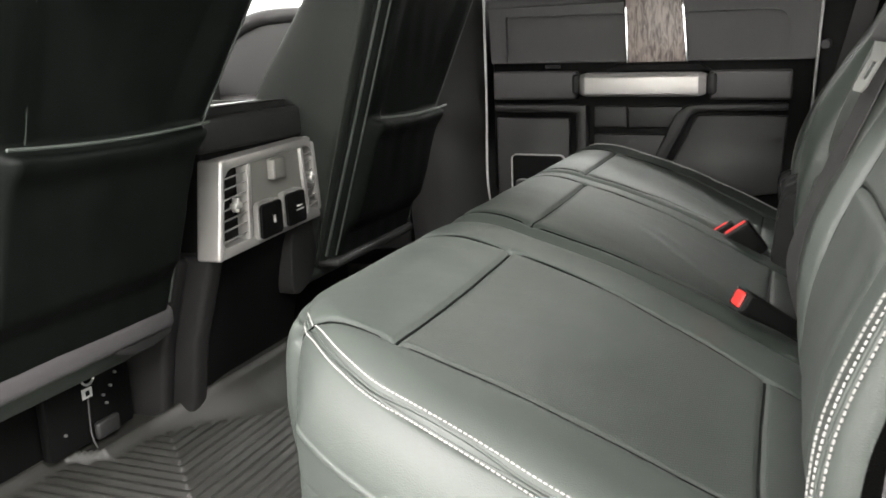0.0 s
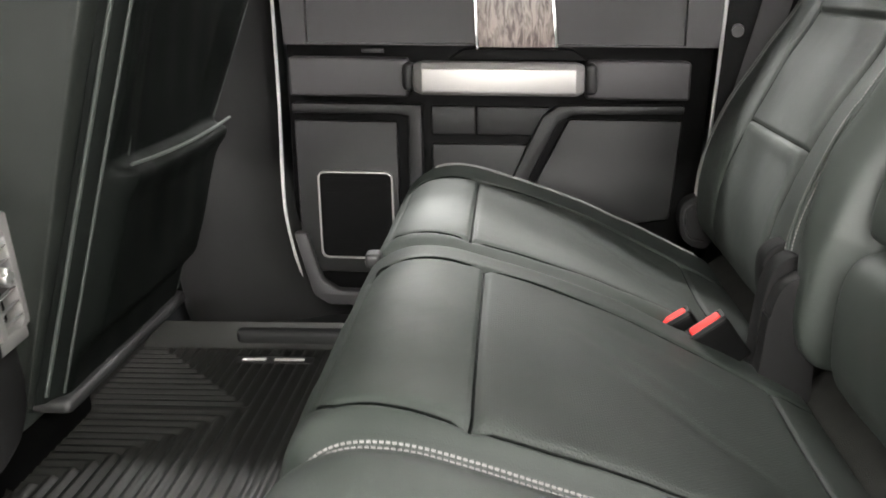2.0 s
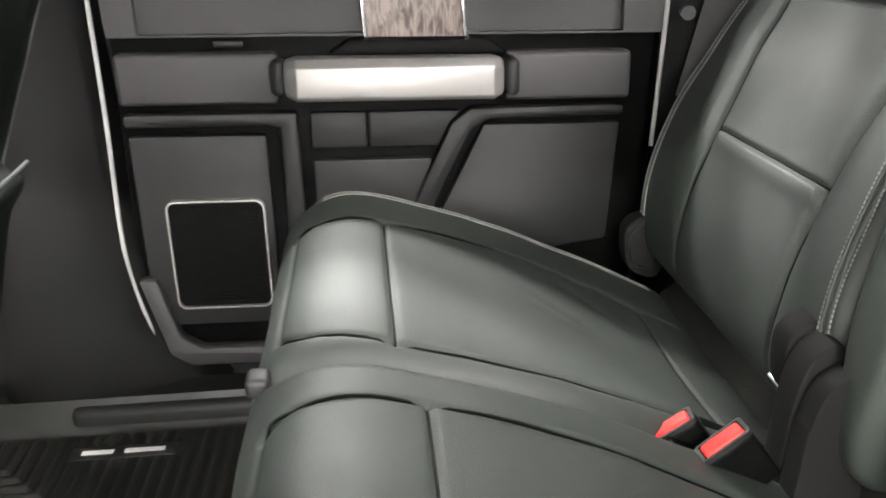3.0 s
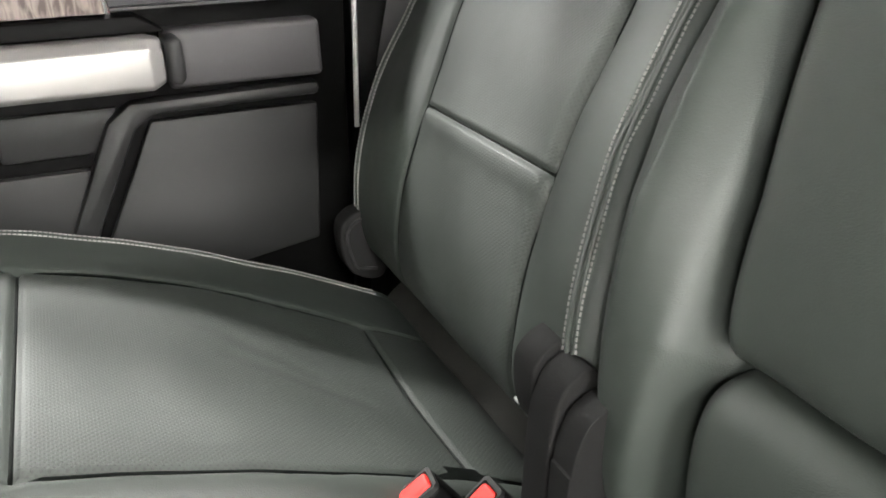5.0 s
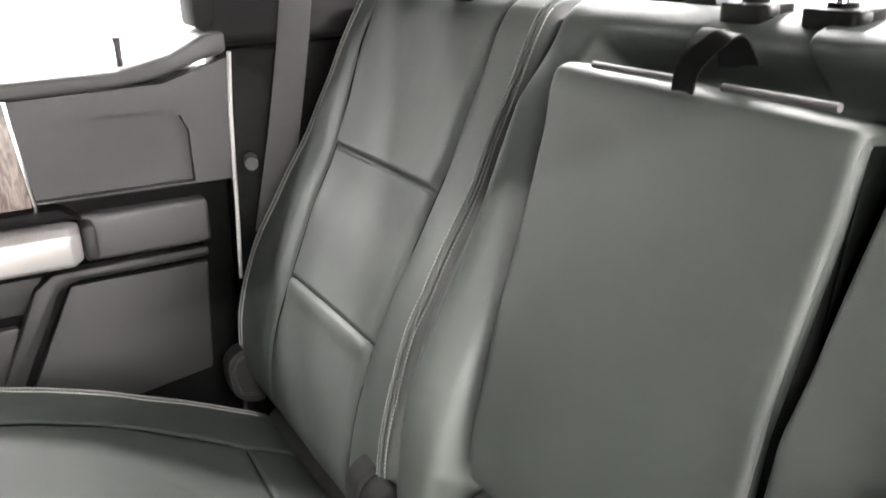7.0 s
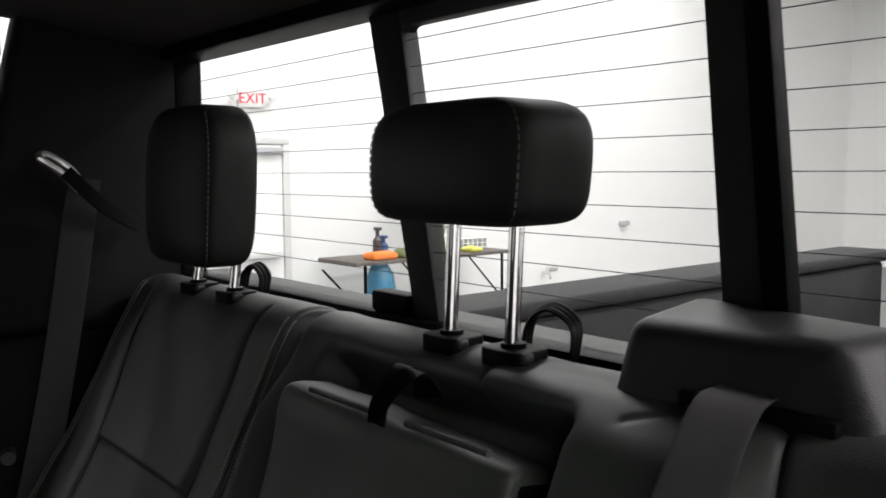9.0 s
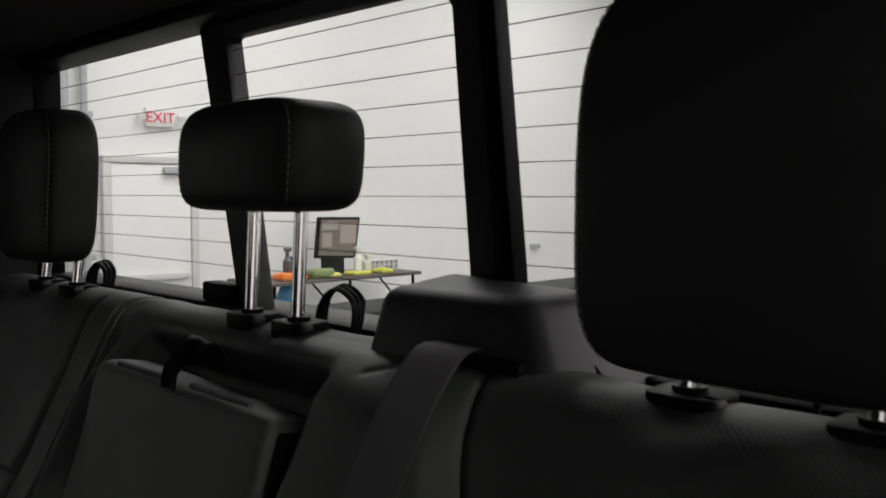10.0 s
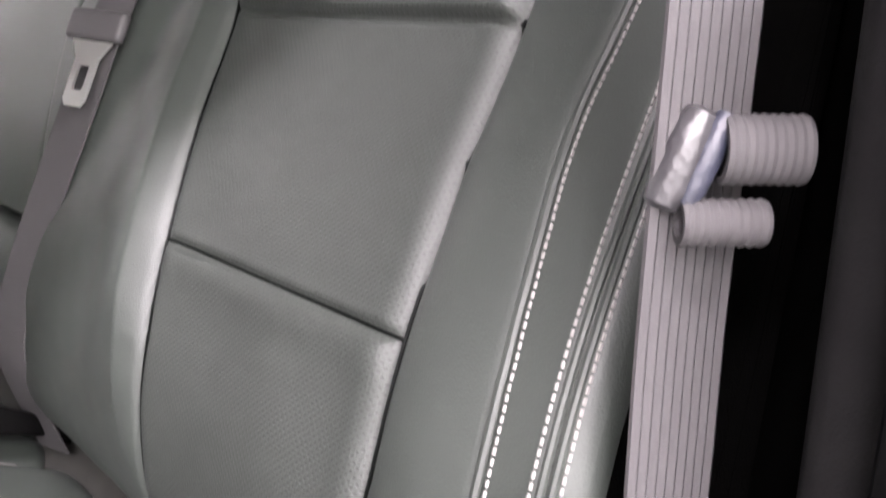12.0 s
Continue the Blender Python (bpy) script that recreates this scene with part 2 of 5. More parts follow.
def tube(path, radius, sides=10, closed=False, bm=None):
    """A round bar along a path of points; radius one number or one a point."""
    one = bmesh.new() if bm is None else bm
    path = [Vector(p) for p in path]
    n = len(path)
    up = Vector((0.13, 0.29, 0.95))
    rings = []
    for q, p in enumerate(path):
        ahead = (path[(q + 1) % n] - path[q - 1]) if closed else (path[min(q + 1, n - 1)] - path[max(q - 1, 0)])
        ahead.normalize()
        side = ahead.cross(up)
        if side.length < 1e-3:
            side = ahead.cross(Vector((1, 0, 0)))
        side.normalize()
        high = side.cross(ahead)
        r = radius[q] if isinstance(radius, (list, tuple, np.ndarray)) else radius
        rings.append([one.verts.new(p + r * (math.cos(6.28318 * a / sides) * side + math.sin(6.28318 * a / sides) * high)) for a in range(sides)])
    for q in range(n if closed else n - 1):
        r0, r1 = rings[q], rings[(q + 1) % n]
        for a in range(sides):
            one.faces.new((r0[a], r0[(a + 1) % sides], r1[(a + 1) % sides], r1[a]))
    if not closed:
        one.faces.new(rings[0][::-1])
        one.faces.new(rings[-1])
    bmesh.ops.recalc_face_normals(one, faces=one.faces)
    return one


def ribbon(path, across, width, thick=0.0014, ribs=0, bm=None, proud=0.6):
    """A strap along a path; across: the direction of its width, one for all or one a point."""
    one = bmesh.new() if bm is None else bm
    path = [Vector(p) for p in path]
    n = len(path)
    cols = max(2, ribs * 2 + 1)
    front, back = [], []
    for q, p in enumerate(path):
        ahead = (path[min(q + 1, n - 1)] - path[max(q - 1, 0)]).normalized()
        w = Vector(across[q] if isinstance(across[0], (list, tuple, Vector, np.ndarray)) else across)
        w = (w - w.dot(ahead) * ahead).normalized()
        nor = w.cross(ahead)
        f, b = [], []
        for c in range(cols):
            u = c / (cols - 1) - 0.5
            lift = thick * (0.5 + (proud if ribs and c % 2 else 0))
            f.append(one.verts.new(p + u * width * w + lift * nor))
            b.append(one.verts.new(p + u * width * w - lift * nor))
        front.append(f)
        back.append(b)
    for q in range(n - 1):
        for c in range(cols - 1):
            one.faces.new((front[q][c], front[q][c + 1], front[q + 1][c + 1], front[q + 1][c]))
            one.faces.new((back[q][c + 1], back[q][c], back[q + 1][c], back[q + 1][c + 1]))
        for c, flip in ((0, False), (cols - 1, True)):
            f = (front[q][c], front[q + 1][c], back[q + 1][c], back[q][c])
            one.faces.new(f[::-1] if flip else f)
    for q, flip in ((0, False), (n - 1, True)):
        ring = front[q] + back[q][::-1]
        one.faces.new(ring[::-1] if flip else ring)
    bmesh.ops.recalc_face_normals(one, faces=one.faces)
    return one


# ---- upholstery: a pad drawn along a profile, with sewn grooves ----
class Profile:
    """A smooth line in x and z, measured along its length, with outward normals."""

    def __init__(self, points):
        self.p = spline(points, 40)
        step = np.hypot(*np.diff(self.p, axis=0).T)
        self.s = np.r_[0, np.cumsum(step)]
        self.length = self.s[-1]
        t = np.gradient(self.p, axis=0)
        t /= np.linalg.norm(t, axis=1)[:, None]
        self.n = np.stack([-t[:, 1], t[:, 0]], 1)

    def at(self, s):
        return [np.interp(s, self.s, c) for c in (self.p[:, 0], self.p[:, 1], self.n[:, 0], self.n[:, 1])]

    def s_x(self, x):
        """The length at which the line passes x, past its foremost point."""
        k = int(np.argmin(self.p[:, 0]))
        return float(np.interp(x, self.p[k:, 0], self.s[k:]))

    def s_z(self, z):
        k = int(np.argmax(self.p[:, 1]))
        return float(np.interp(z, self.p[:k, 1], self.s[:k]))


def away(S, Y, line):
    """Distance of the grid's points from a polyline."""
    best = np.full(S.shape, 9.0)
    for (s0, y0), (s1, y1) in zip(line[:-1], line[1:]):
        ds, dy = s1 - s0, y1 - y0
        t = np.clip(((S - s0) * ds + (Y - y0) * dy) / (ds * ds + dy * dy + 1e-12), 0, 1)
        best = np.minimum(best, np.hypot(S - s0 - t * ds, Y - y0 - t * dy))
    return best


def inside(S, Y, poly):
    hit = np.zeros(S.shape, bool)
    n = len(poly)
    for q in range(n):
        (s0, y0), (s1, y1) = poly[q], poly[(q + 1) % n]
        cross = ((y0 > Y) != (y1 > Y)) & (S < (s1 - s0) * (Y - y0) / (y1 - y0 + 1e-12) + s0)
        hit ^= cross
    return hit


def ripple(S, Y, seed, size, amount):
    """Soft uneven swelling of a stuffed cover."""
    rng = np.random.RandomState(seed)
    out = np.zeros(S.shape)
    for _ in range(14):
        k = rng.normal(0, 1, 2) / size
        out += np.sin(6.283 * (k[0] * S + k[1] * Y) + rng.uniform(0, 6.283))
    return amount * out / 4


class Pad:
    """A padded body between two ends in y, which may move along the profile. lift(S, Y) gives its relief along the normal."""

    def __init__(self, profile, e0, e1, lift, radius=0.03, step=0.004, wall=None):
        self.profile, self.lift, self.step, self.wall = profile, lift, step, wall
        self.e0, self.e1 = [e if callable(e) else (lambda S, e=e: e + 0 * np.asarray(S, float)) for e in (e0, e1)]
        pair = radius if isinstance(radius, tuple) else (radius, radius)
        self.radius = [r if callable(r) else (lambda S, r=r: r + 0 * S) for r in pair]

    def relief(self, S, Y):
        h = self.lift(S, Y)
        for d, round_ in ((Y - self.e0(S), self.radius[0]), (self.e1(S) - Y, self.radius[1])):
            r = round_(S)
            e = np.clip(r - d, 0, r)
            h = h - (r - np.sqrt(np.maximum(r * r - e * e, 0)))
        return h

    def place(self, S, Y, out=0.0):
        S, Y = np.asarray(S, float), np.asarray(Y, float)
        x, z, nx, nz = self.profile.at(S)
        h = self.relief(S, Y) + out
        return np.stack([x + nx * h, Y, z + nz * h], -1)

    def build(self, name, parent, mats, inserts=(), label=""):
        p = self.profile
        s = np.linspace(0, p.length, int(p.length / self.step) + 1)
        long = float(np.max(self.e1(s) - self.e0(s)))
        u = np.linspace(0, 1, int(long / self.step) + 1)
        extra = np.array([0.0004, 0.0012, 0.0025]) / long
        u = np.unique(np.r_[u, extra, 1 - extra])
        S, U = np.meshgrid(s, u, indexing="ij")
        Y = self.e0(S) + U * (self.e1(S) - self.e0(S))
        P = self.place(S, Y)
        ns, ny = S.shape
        index = np.arange(ns * ny).reshape(ns, ny)
        quads = np.stack([index[:-1, :-1], index[:-1, 1:], index[1:, 1:], index[1:, :-1]], -1).reshape(-1, 4)
        faces = quads.tolist()
        verts = P.reshape(-1, 3).tolist()
        if self.wall is None:
            faces.append(index[:, 0].tolist())
            faces.append(index[::-1, -1].tolist())
        else:
            # the ends: the front's own profile swept round the corner and along the side
            i0 = int(np.searchsorted(s, self.wall))
            for col, flip in ((0, False), (-1, True)):
                edge = P[:, col]
                z_foot = edge[0, 2]
                before = index[:i0 + 1, col].tolist()
                for i in range(i0 + 1, ns):
                    t = edge[min(i + 1, ns - 1)] - edge[i - 1]
                    side = np.array((-t[1], t[0])) if not flip else np.array((t[1], -t[0]))
                    side = side / (np.linalg.norm(side) + 1e-9)
                    share = (edge[i, 2] - z_foot) / (edge[i0, 2] - z_foot)
                    ids = []
                    for r in range(i0):
                        plain = max(0.0, edge[r, 0] + 0.400) if edge[r, 2] < 0.28 else 0.0
                        near_ = max(0.0, 1 - (i - i0) / 10)
                        inset = near_ * (edge[r, 0] - edge[i0, 0]) + (1 - near_) * plain
                        verts.append((edge[i, 0] + side[0] * inset, edge[i, 1] + side[1] * inset, z_foot + (edge[r, 2] - z_foot) * share))
                        ids.append(len(verts) - 1)
                    ids.append(int(index[i, col]))
                    for r in range(i0):
                        f = (before[r], before[r + 1], ids[r + 1], ids[r])
                        faces.append(f if flip else f[::-1])
                    before = ids
        faces += [(int(index[-1, q]), int(index[-1, q + 1]), int(index[0, q + 1]), int(index[0, q])) for q in range(ny - 1)]
        mesh = bpy.data.meshes.new(name)
        mesh.from_pydata(verts, [], faces)
        turned = bmesh.new()
        turned.from_mesh(mesh)
        bmesh.ops.recalc_face_normals(turned, faces=turned.faces)
        turned.to_mesh(mesh)
        turned.free()
        slots = np.zeros(len(mesh.polygons), int)
        cs, cy = (S[:-1, :-1] + S[1:, 1:]) / 2, (Y[:-1, :-1] + Y[1:, 1:]) / 2
        mask = np.zeros(cs.shape, bool)
        for poly in inserts:
            mask |= inside(cs, cy, poly)
        slots[:len(quads)] = mask.ravel()
        if self.wall is None and len(mats) > 2:
            slots[len(quads):] = 2
        mesh.polygons.foreach_set("material_index", slots)
        uv = mesh.uv_layers.new(name="UVMap")
        flat = np.zeros((len(verts), 2))
        flat[:S.size] = np.stack([S.ravel(), Y.ravel()], -1)
        loops = np.empty(len(mesh.loops), int)
        mesh.loops.foreach_get("vertex_index", loops)
        uv.data.foreach_set("uv", flat[loops].ravel())
        smooth = np.ones(len(mesh.polygons), bool)
        if self.wall is None:
            smooth[len(quads):] = False
        ob = finish(name, mesh, mats, parent, label, smooth=False)
        mesh.polygons.foreach_set("use_smooth", smooth)
        return ob

    def line(self, points, out=0.0, n=10):
        """A smooth line of points on the cover and its normals."""
        q = spline(points, n) if len(points) > 2 else np.array([np.array(points[0]) + (np.array(points[1]) - points[0]) * t for t in np.linspace(0, 1, 60)])
        _, _, nx, nz = self.profile.at(q[:, 0])
        return self.place(q[:, 0], q[:, 1], out), np.stack([nx, 0 * nx, nz], -1)


def stitching(parent, pads_lines, mat, length=0.0032, pitch=0.0047, wide=0.00085, label="", name="stitching"):
    """Rows of short threads lying on a cover, joined into one mesh."""
    verts, faces = [], []
    for pts, nor in pads_lines:
        step = np.linalg.norm(np.diff(pts, axis=0), axis=1)
        s = np.r_[0, np.cumsum(step)]
        for a in np.arange(0, s[-1] - length, pitch):
            ends = [np.array([np.interp(q, s, pts[:, k]) for k in range(3)]) for q in (a, a + length)]
            n = np.array([np.interp(a, s, nor[:, k]) for k in range(3)])
            n /= np.linalg.norm(n)
            t = ends[1] - ends[0]
            t /= np.linalg.norm(t) + 1e-9
            w = np.cross(n, t)
            b = len(verts)
            for q, (e, sgn) in enumerate(((ends[0], 1), (ends[1], 1))):
                verts += [e + w * wide * 0.8 - n * wide, e - w * wide * 0.8 - n * wide, e - w * wide * 0.5 + n * wide * 0.5, e + w * wide * 0.5 + n * wide * 0.5]
            for q in range(4):
                r = (q + 1) % 4
                faces.append((b + q, b + r, b + 4 + r, b + 4 + q))
            faces += [(b + 3, b + 2, b + 1, b), (b + 4, b + 5, b + 6, b + 7)]
    mesh = bpy.data.meshes.new(name)
    mesh.from_pydata([tuple(v) for v in verts], [], faces)
    return finish(name, mesh, mat, parent, label, smooth=False)

# ---- the hall outside ----
def hall():
    x0, x1, y0, y1, z1 = -9.0, 15.0, -7.0, 7.9, 4.6
    part("ground", box((x0, y0, GROUND - 0.1), (x1, y1, GROUND)), FLOOR_GREY, None).update_tag()
    tagged(bpy.data.objects["ground"], "grey smooth concrete workshop floor", "floor", kind="structure")
    tagged(part("ceiling", box((x0, y0, z1), (x1, y1, z1 + 0.1)), WALL_WHITE), "white workshop ceiling", "ceiling", kind="structure")
    for name, lo, hi in (("wall_west", (x0 - 0.15, y0, GROUND - 0.1), (x0, y1, z1)), ("wall_east", (x1, y0, GROUND - 0.1), (x1 + 0.15, y1, z1)),
                         ("wall_south", (x0 - 0.15, y0 - 0.15, GROUND - 0.1), (x1 + 0.15, y0, z1)), ("wall_north", (x0 - 0.15, y1, GROUND - 0.1), (x1 + 0.15, y1 + 0.15, z1))):
        tagged(part(name, box(lo, hi), WALL_WHITE), "plain white painted workshop wall", "wall", kind="structure")
    # pale vertical column and pipes on the far walls
    column = tagged(part("wall_column", box((11.27, 7.66, GROUND), (11.72, 7.90, z1), 0.01), GREY_PAINT), "pale grey steel column against the white wall", "column", kind="structure")
    for px, r in ((2.705, 0.045), (2.875, 0.030)):
        pipe = thing("wall_pipe", (px, 7.82, GROUND), "grey vertical pipe on the white wall", "pipe", "wall pipes")
        part("pipe", tube([(px, 7.82, GROUND), (px, 7.82, 4.5)], r), GREY_PAINT, pipe)
        for z in (0.4, 1.6, 2.8):
            part("bracket", box((px - 0.07, 7.80, z), (px + 0.07, 7.90, z + 0.05), 0.006), GREY_PAINT, pipe)
    # roll-up panels on the north wall beside the truck
    door = thing("sectional_door", (-2.2, 7.86, GROUND), "white sectional overhead door with flat panels", "door")
    for k in range(7):
        z = GROUND + 0.02 + k * 0.53
        part("panel", box((-4.6, 7.82, z), (0.9, 7.88, z + 0.505), 0.012), WALL_WHITE, door)
    # the door below the exit sign
    exit_door = tagged(thing("door_1", (3.47, 7.87, GROUND), "white steel exit door with a closer and a push bar", "door"), kind="structure")
    part("leaf", box((3.105, 7.845, GROUND + 0.01), (3.845, 7.89, 1.225), 0.006), WALL_WHITE, exit_door)
    part("frame", box((3.03, 7.83, 1.23), (3.92, 7.898, 1.29), 0.006, bm=box((3.85, 7.83, GROUND), (3.92, 7.898, 1.229), 0.006, bm=box((3.03, 7.83, GROUND), (3.10, 7.898, 1.229), 0.006))), DOOR_FRAME, exit_door)
    part("closer", box((3.57, 7.79, 1.14), (3.84, 7.843, 1.20), 0.01), GREY_PAINT, exit_door)
    part("push_bar", box((3.15, 7.78, 0.19), (3.80, 7.843, 0.25), 0.012), DOOR_FRAME, exit_door)
    sign = thing("exit_sign", (3.565, 7.88, 1.55), "white exit sign with red letters on the wall", "sign")
    part("box", box((3.43, 7.85, 1.555), (3.70, 7.898, 1.725), 0.01), WHITE, sign)
    text = bpy.data.curves.new("letters", "FONT")
    text.body, text.size, text.align_x, text.extrude = "EXIT", 0.135, "CENTER", 0.002
    tmp = new("letters_tmp", text)
    tmp.matrix_world = Matrix.Translation((3.565, 7.846, 1.593)) @ Matrix.Rotation(radians(90), 4, "X")
    bpy.context.view_layer.update()
    mesh = bpy.data.meshes.new_from_object(tmp.evaluated_get(bpy.context.evaluated_depsgraph_get()))
    mesh.transform(tmp.matrix_world)
    bpy.data.objects.remove(tmp)
    mesh.materials.clear()
    finish("letters", mesh, SIGN_RED, sign, smooth=False)
    for x in (3.375, 3.755):
        part("lamp_head", tube([(x, 7.86, 1.65), (x, 7.80, 1.63)], 0.03), WHITE, sign)
    box_on_wall = thing("wall_box", (8.86, 7.88, 0.25), "small grey switch box on the white wall", "box")
    part("body", box((8.78, 7.84, 0.25), (8.94, 7.9, 0.31), 0.006), GREY_PAINT, box_on_wall)
    tap = thing("wall_tap", (7.41, 7.8, -0.30), "small metal hose tap on the white wall", "tap")
    part("body", tube([(7.36, 7.89, -0.25), (7.36, 7.78, -0.25), (7.36, 7.76, -0.32)], 0.018), STEEL, tap)
    part("wheel", tube([(7.31, 7.77, -0.20), (7.47, 7.77, -0.20)], 0.03), STEEL, tap)


def workbench():
    t = thing("work_table", (5.2, 7.4, GROUND), "dark folding work table loaded with bottles and tools", "table")
    top, foot = 0.165, GROUND
    part("tabletop", box((4.15, 7.1, top - 0.035), (6.06, 7.75, top), 0.006), material("dark_laminate", (0.10, 0.085, 0.075), 0.5), t)
    for x in (4.28, 5.15, 5.98):
        part("leg", tube([(x, 7.15, foot), (x, 7.15, top - 0.03)], 0.016, 6), BLACK, t)
        part("brace", tube([(x + 0.02, 7.15, -0.35), (x - 0.45, 7.15, top - 0.04)], 0.010, 6), BLACK, t)
    s = thing("monitor", (5.2, 7.45, top), "flat dark framed computer screen on the table", "monitor")
    part("casing", prism([(4.93, 0.335), (5.42, 0.315), (5.485, 0.73), (4.97, 0.738)], 7.40, 7.45, "y", 0.008), BLACK, s)
    part("screen", prism([(4.955, 0.362), (5.398, 0.342), (5.458, 0.706), (4.992, 0.714)], 7.394, 7.402, "y"), material("screen_page", (0.16, 0.13, 0.11), 0.3, vary=0.3, vary_scale=9), s)
    page = material("page_block", (0.34, 0.30, 0.27), 0.4)
    for x0, z0, x1, z1 in ((5.00, 0.61, 5.20, 0.69), (5.00, 0.44, 5.12, 0.58), (5.22, 0.47, 5.42, 0.67)):
        part("page_block", box((x0, 7.392, z0), (x1, 7.3938, z1)), page, s)
    part("stand", box((5.10, 7.40, top + 0.001), (5.28, 7.56, 0.345), 0.01), BLACK, s)
    rack = thing("parts_rack", (5.83, 7.5, top), "white slotted plastic rack on the work table", "rack")
    for k in range(3):
        part("shelf", box((5.58, 7.45, top + 0.002 + k * 0.05), (6.05, 7.58, top + 0.008 + k * 0.05), 0.002), WHITE, rack)
    for k in range(8):
        x = 5.585 + k * 0.065
        part("divider", box((x, 7.452, top + 0.009), (x + 0.012, 7.578, top + 0.10)), WHITE, rack)
    for x, c, h, n, w in ((4.50, (0.85, 0.22, 0.03), 0.09, "orange_case", 0.28), (5.30, (0.62, 0.60, 0.10), 0.05, "yellow_cloth", 0.22), (5.62, (0.62, 0.62, 0.10), 0.06, "yellow_cloth", 0.16), (4.83, (0.20, 0.26, 0.10), 0.10, "green_cloth", 0.24), (4.95, (0.70, 0.68, 0.20), 0.06, "yellow_cloth", 0.18)):
        o = thing(n, (x, 7.2, top), n.replace("_", " ") + " lying on the work table", n.split("_")[1])
        bm = box((x - w / 2, 7.12, top + 0.001), (x + w / 2, 7.32, top + h), 0.03, 3)
        for v in bm.verts:
            v.co.z -= 0.35 * (v.co.z - top) * (0.5 + 0.5 * math.sin(31 * v.co.x + 17 * v.co.y))
        part("body", bm, material(n, c, 0.6), o)
    for x, h, mat_c in ((5.41, 0.24, (0.75, 0.75, 0.70)), (4.56, 0.26, (0.05, 0.05, 0.05)), (5.53, 0.16, (0.7, 0.7, 0.6)), (4.63, 0.18, (0.05, 0.10, 0.25))):
        o = thing("spray_bottle", (x, 7.35, top), "plastic bottle standing on the work table", "bottle", "bottles on the table")
        m = material("bottle_plastic", mat_c, 0.35)
        part("body", tube([(x, 7.35, top + 0.001), (x, 7.35, top + h * 0.65), (x, 7.35, top + h * 0.78), (x, 7.35, top + h)], [0.045, 0.045, 0.018, 0.020], 12), m, o)
        part("cap", box((x - 0.028, 7.31, top + h), (x + 0.028, 7.38, top + h + 0.03), 0.008), m, o)
    o = thing("blue_bag", (4.55, 7.3, GROUND), "blue plastic bag hanging under the work table", "bag")
    part("body", tube([(4.55, 7.3, -0.30), (4.56, 7.3, -0.14), (4.55, 7.3, 0.0), (4.54, 7.3, 0.125)], [0.10, 0.14, 0.13, 0.07], 14), material("blue_plastic", (0.05, 0.22, 0.36), 0.4), o)


# ---- the truck's bed, seen through the rear window ----
def truck_bed():
    t = thing("truck_bed", (1.9, 1.27, -0.1), "black lined pickup bed behind the cab", "truck bed")
    for y0, y1, n in ((2.14, 2.34, "side"), (0.20, 0.40, "side")):
        part("bed_side", box((0.66, y0 + 0.03, 0.0), (3.25, y1, 0.63), 0.02), BEDLINER, t)
        part("rail_cap", box((0.64, y0, 0.632), (3.28, y1 + 0.02, 0.672), 0.014, 3), BEDLINER, t, "dark ribbed rail cap")
    part("tailgate", box((3.26, 0.40, 0.0), (3.34, 2.14, 0.69), 0.02), BEDLINER, t)
    part("bed_floor", box((0.66, 0.38, -0.02), (3.26, 2.17, 0.02)), BEDLINER, t)
    part("head_board", box((0.60, 0.25, -0.1), (0.66, 2.29, 0.72), 0.02), BODY_PAINT, t)
    for x in (1.35, 2.5):
        part("tie_down", tube(spline([(x - 0.04, 2.165, 0.50), (x - 0.04, 2.12, 0.50), (x + 0.04, 2.12, 0.50), (x + 0.04, 2.165, 0.50)], 6), 0.010, 8), STEEL, t)


# ---- cab shell ----
def door_slope(bm):
    """The truck stands a little nose up: its trim lines fall towards the rear."""
    for v in bm.verts:
        v.co.z -= 0.0205 * (v.co.x + 0.25)
    return bm


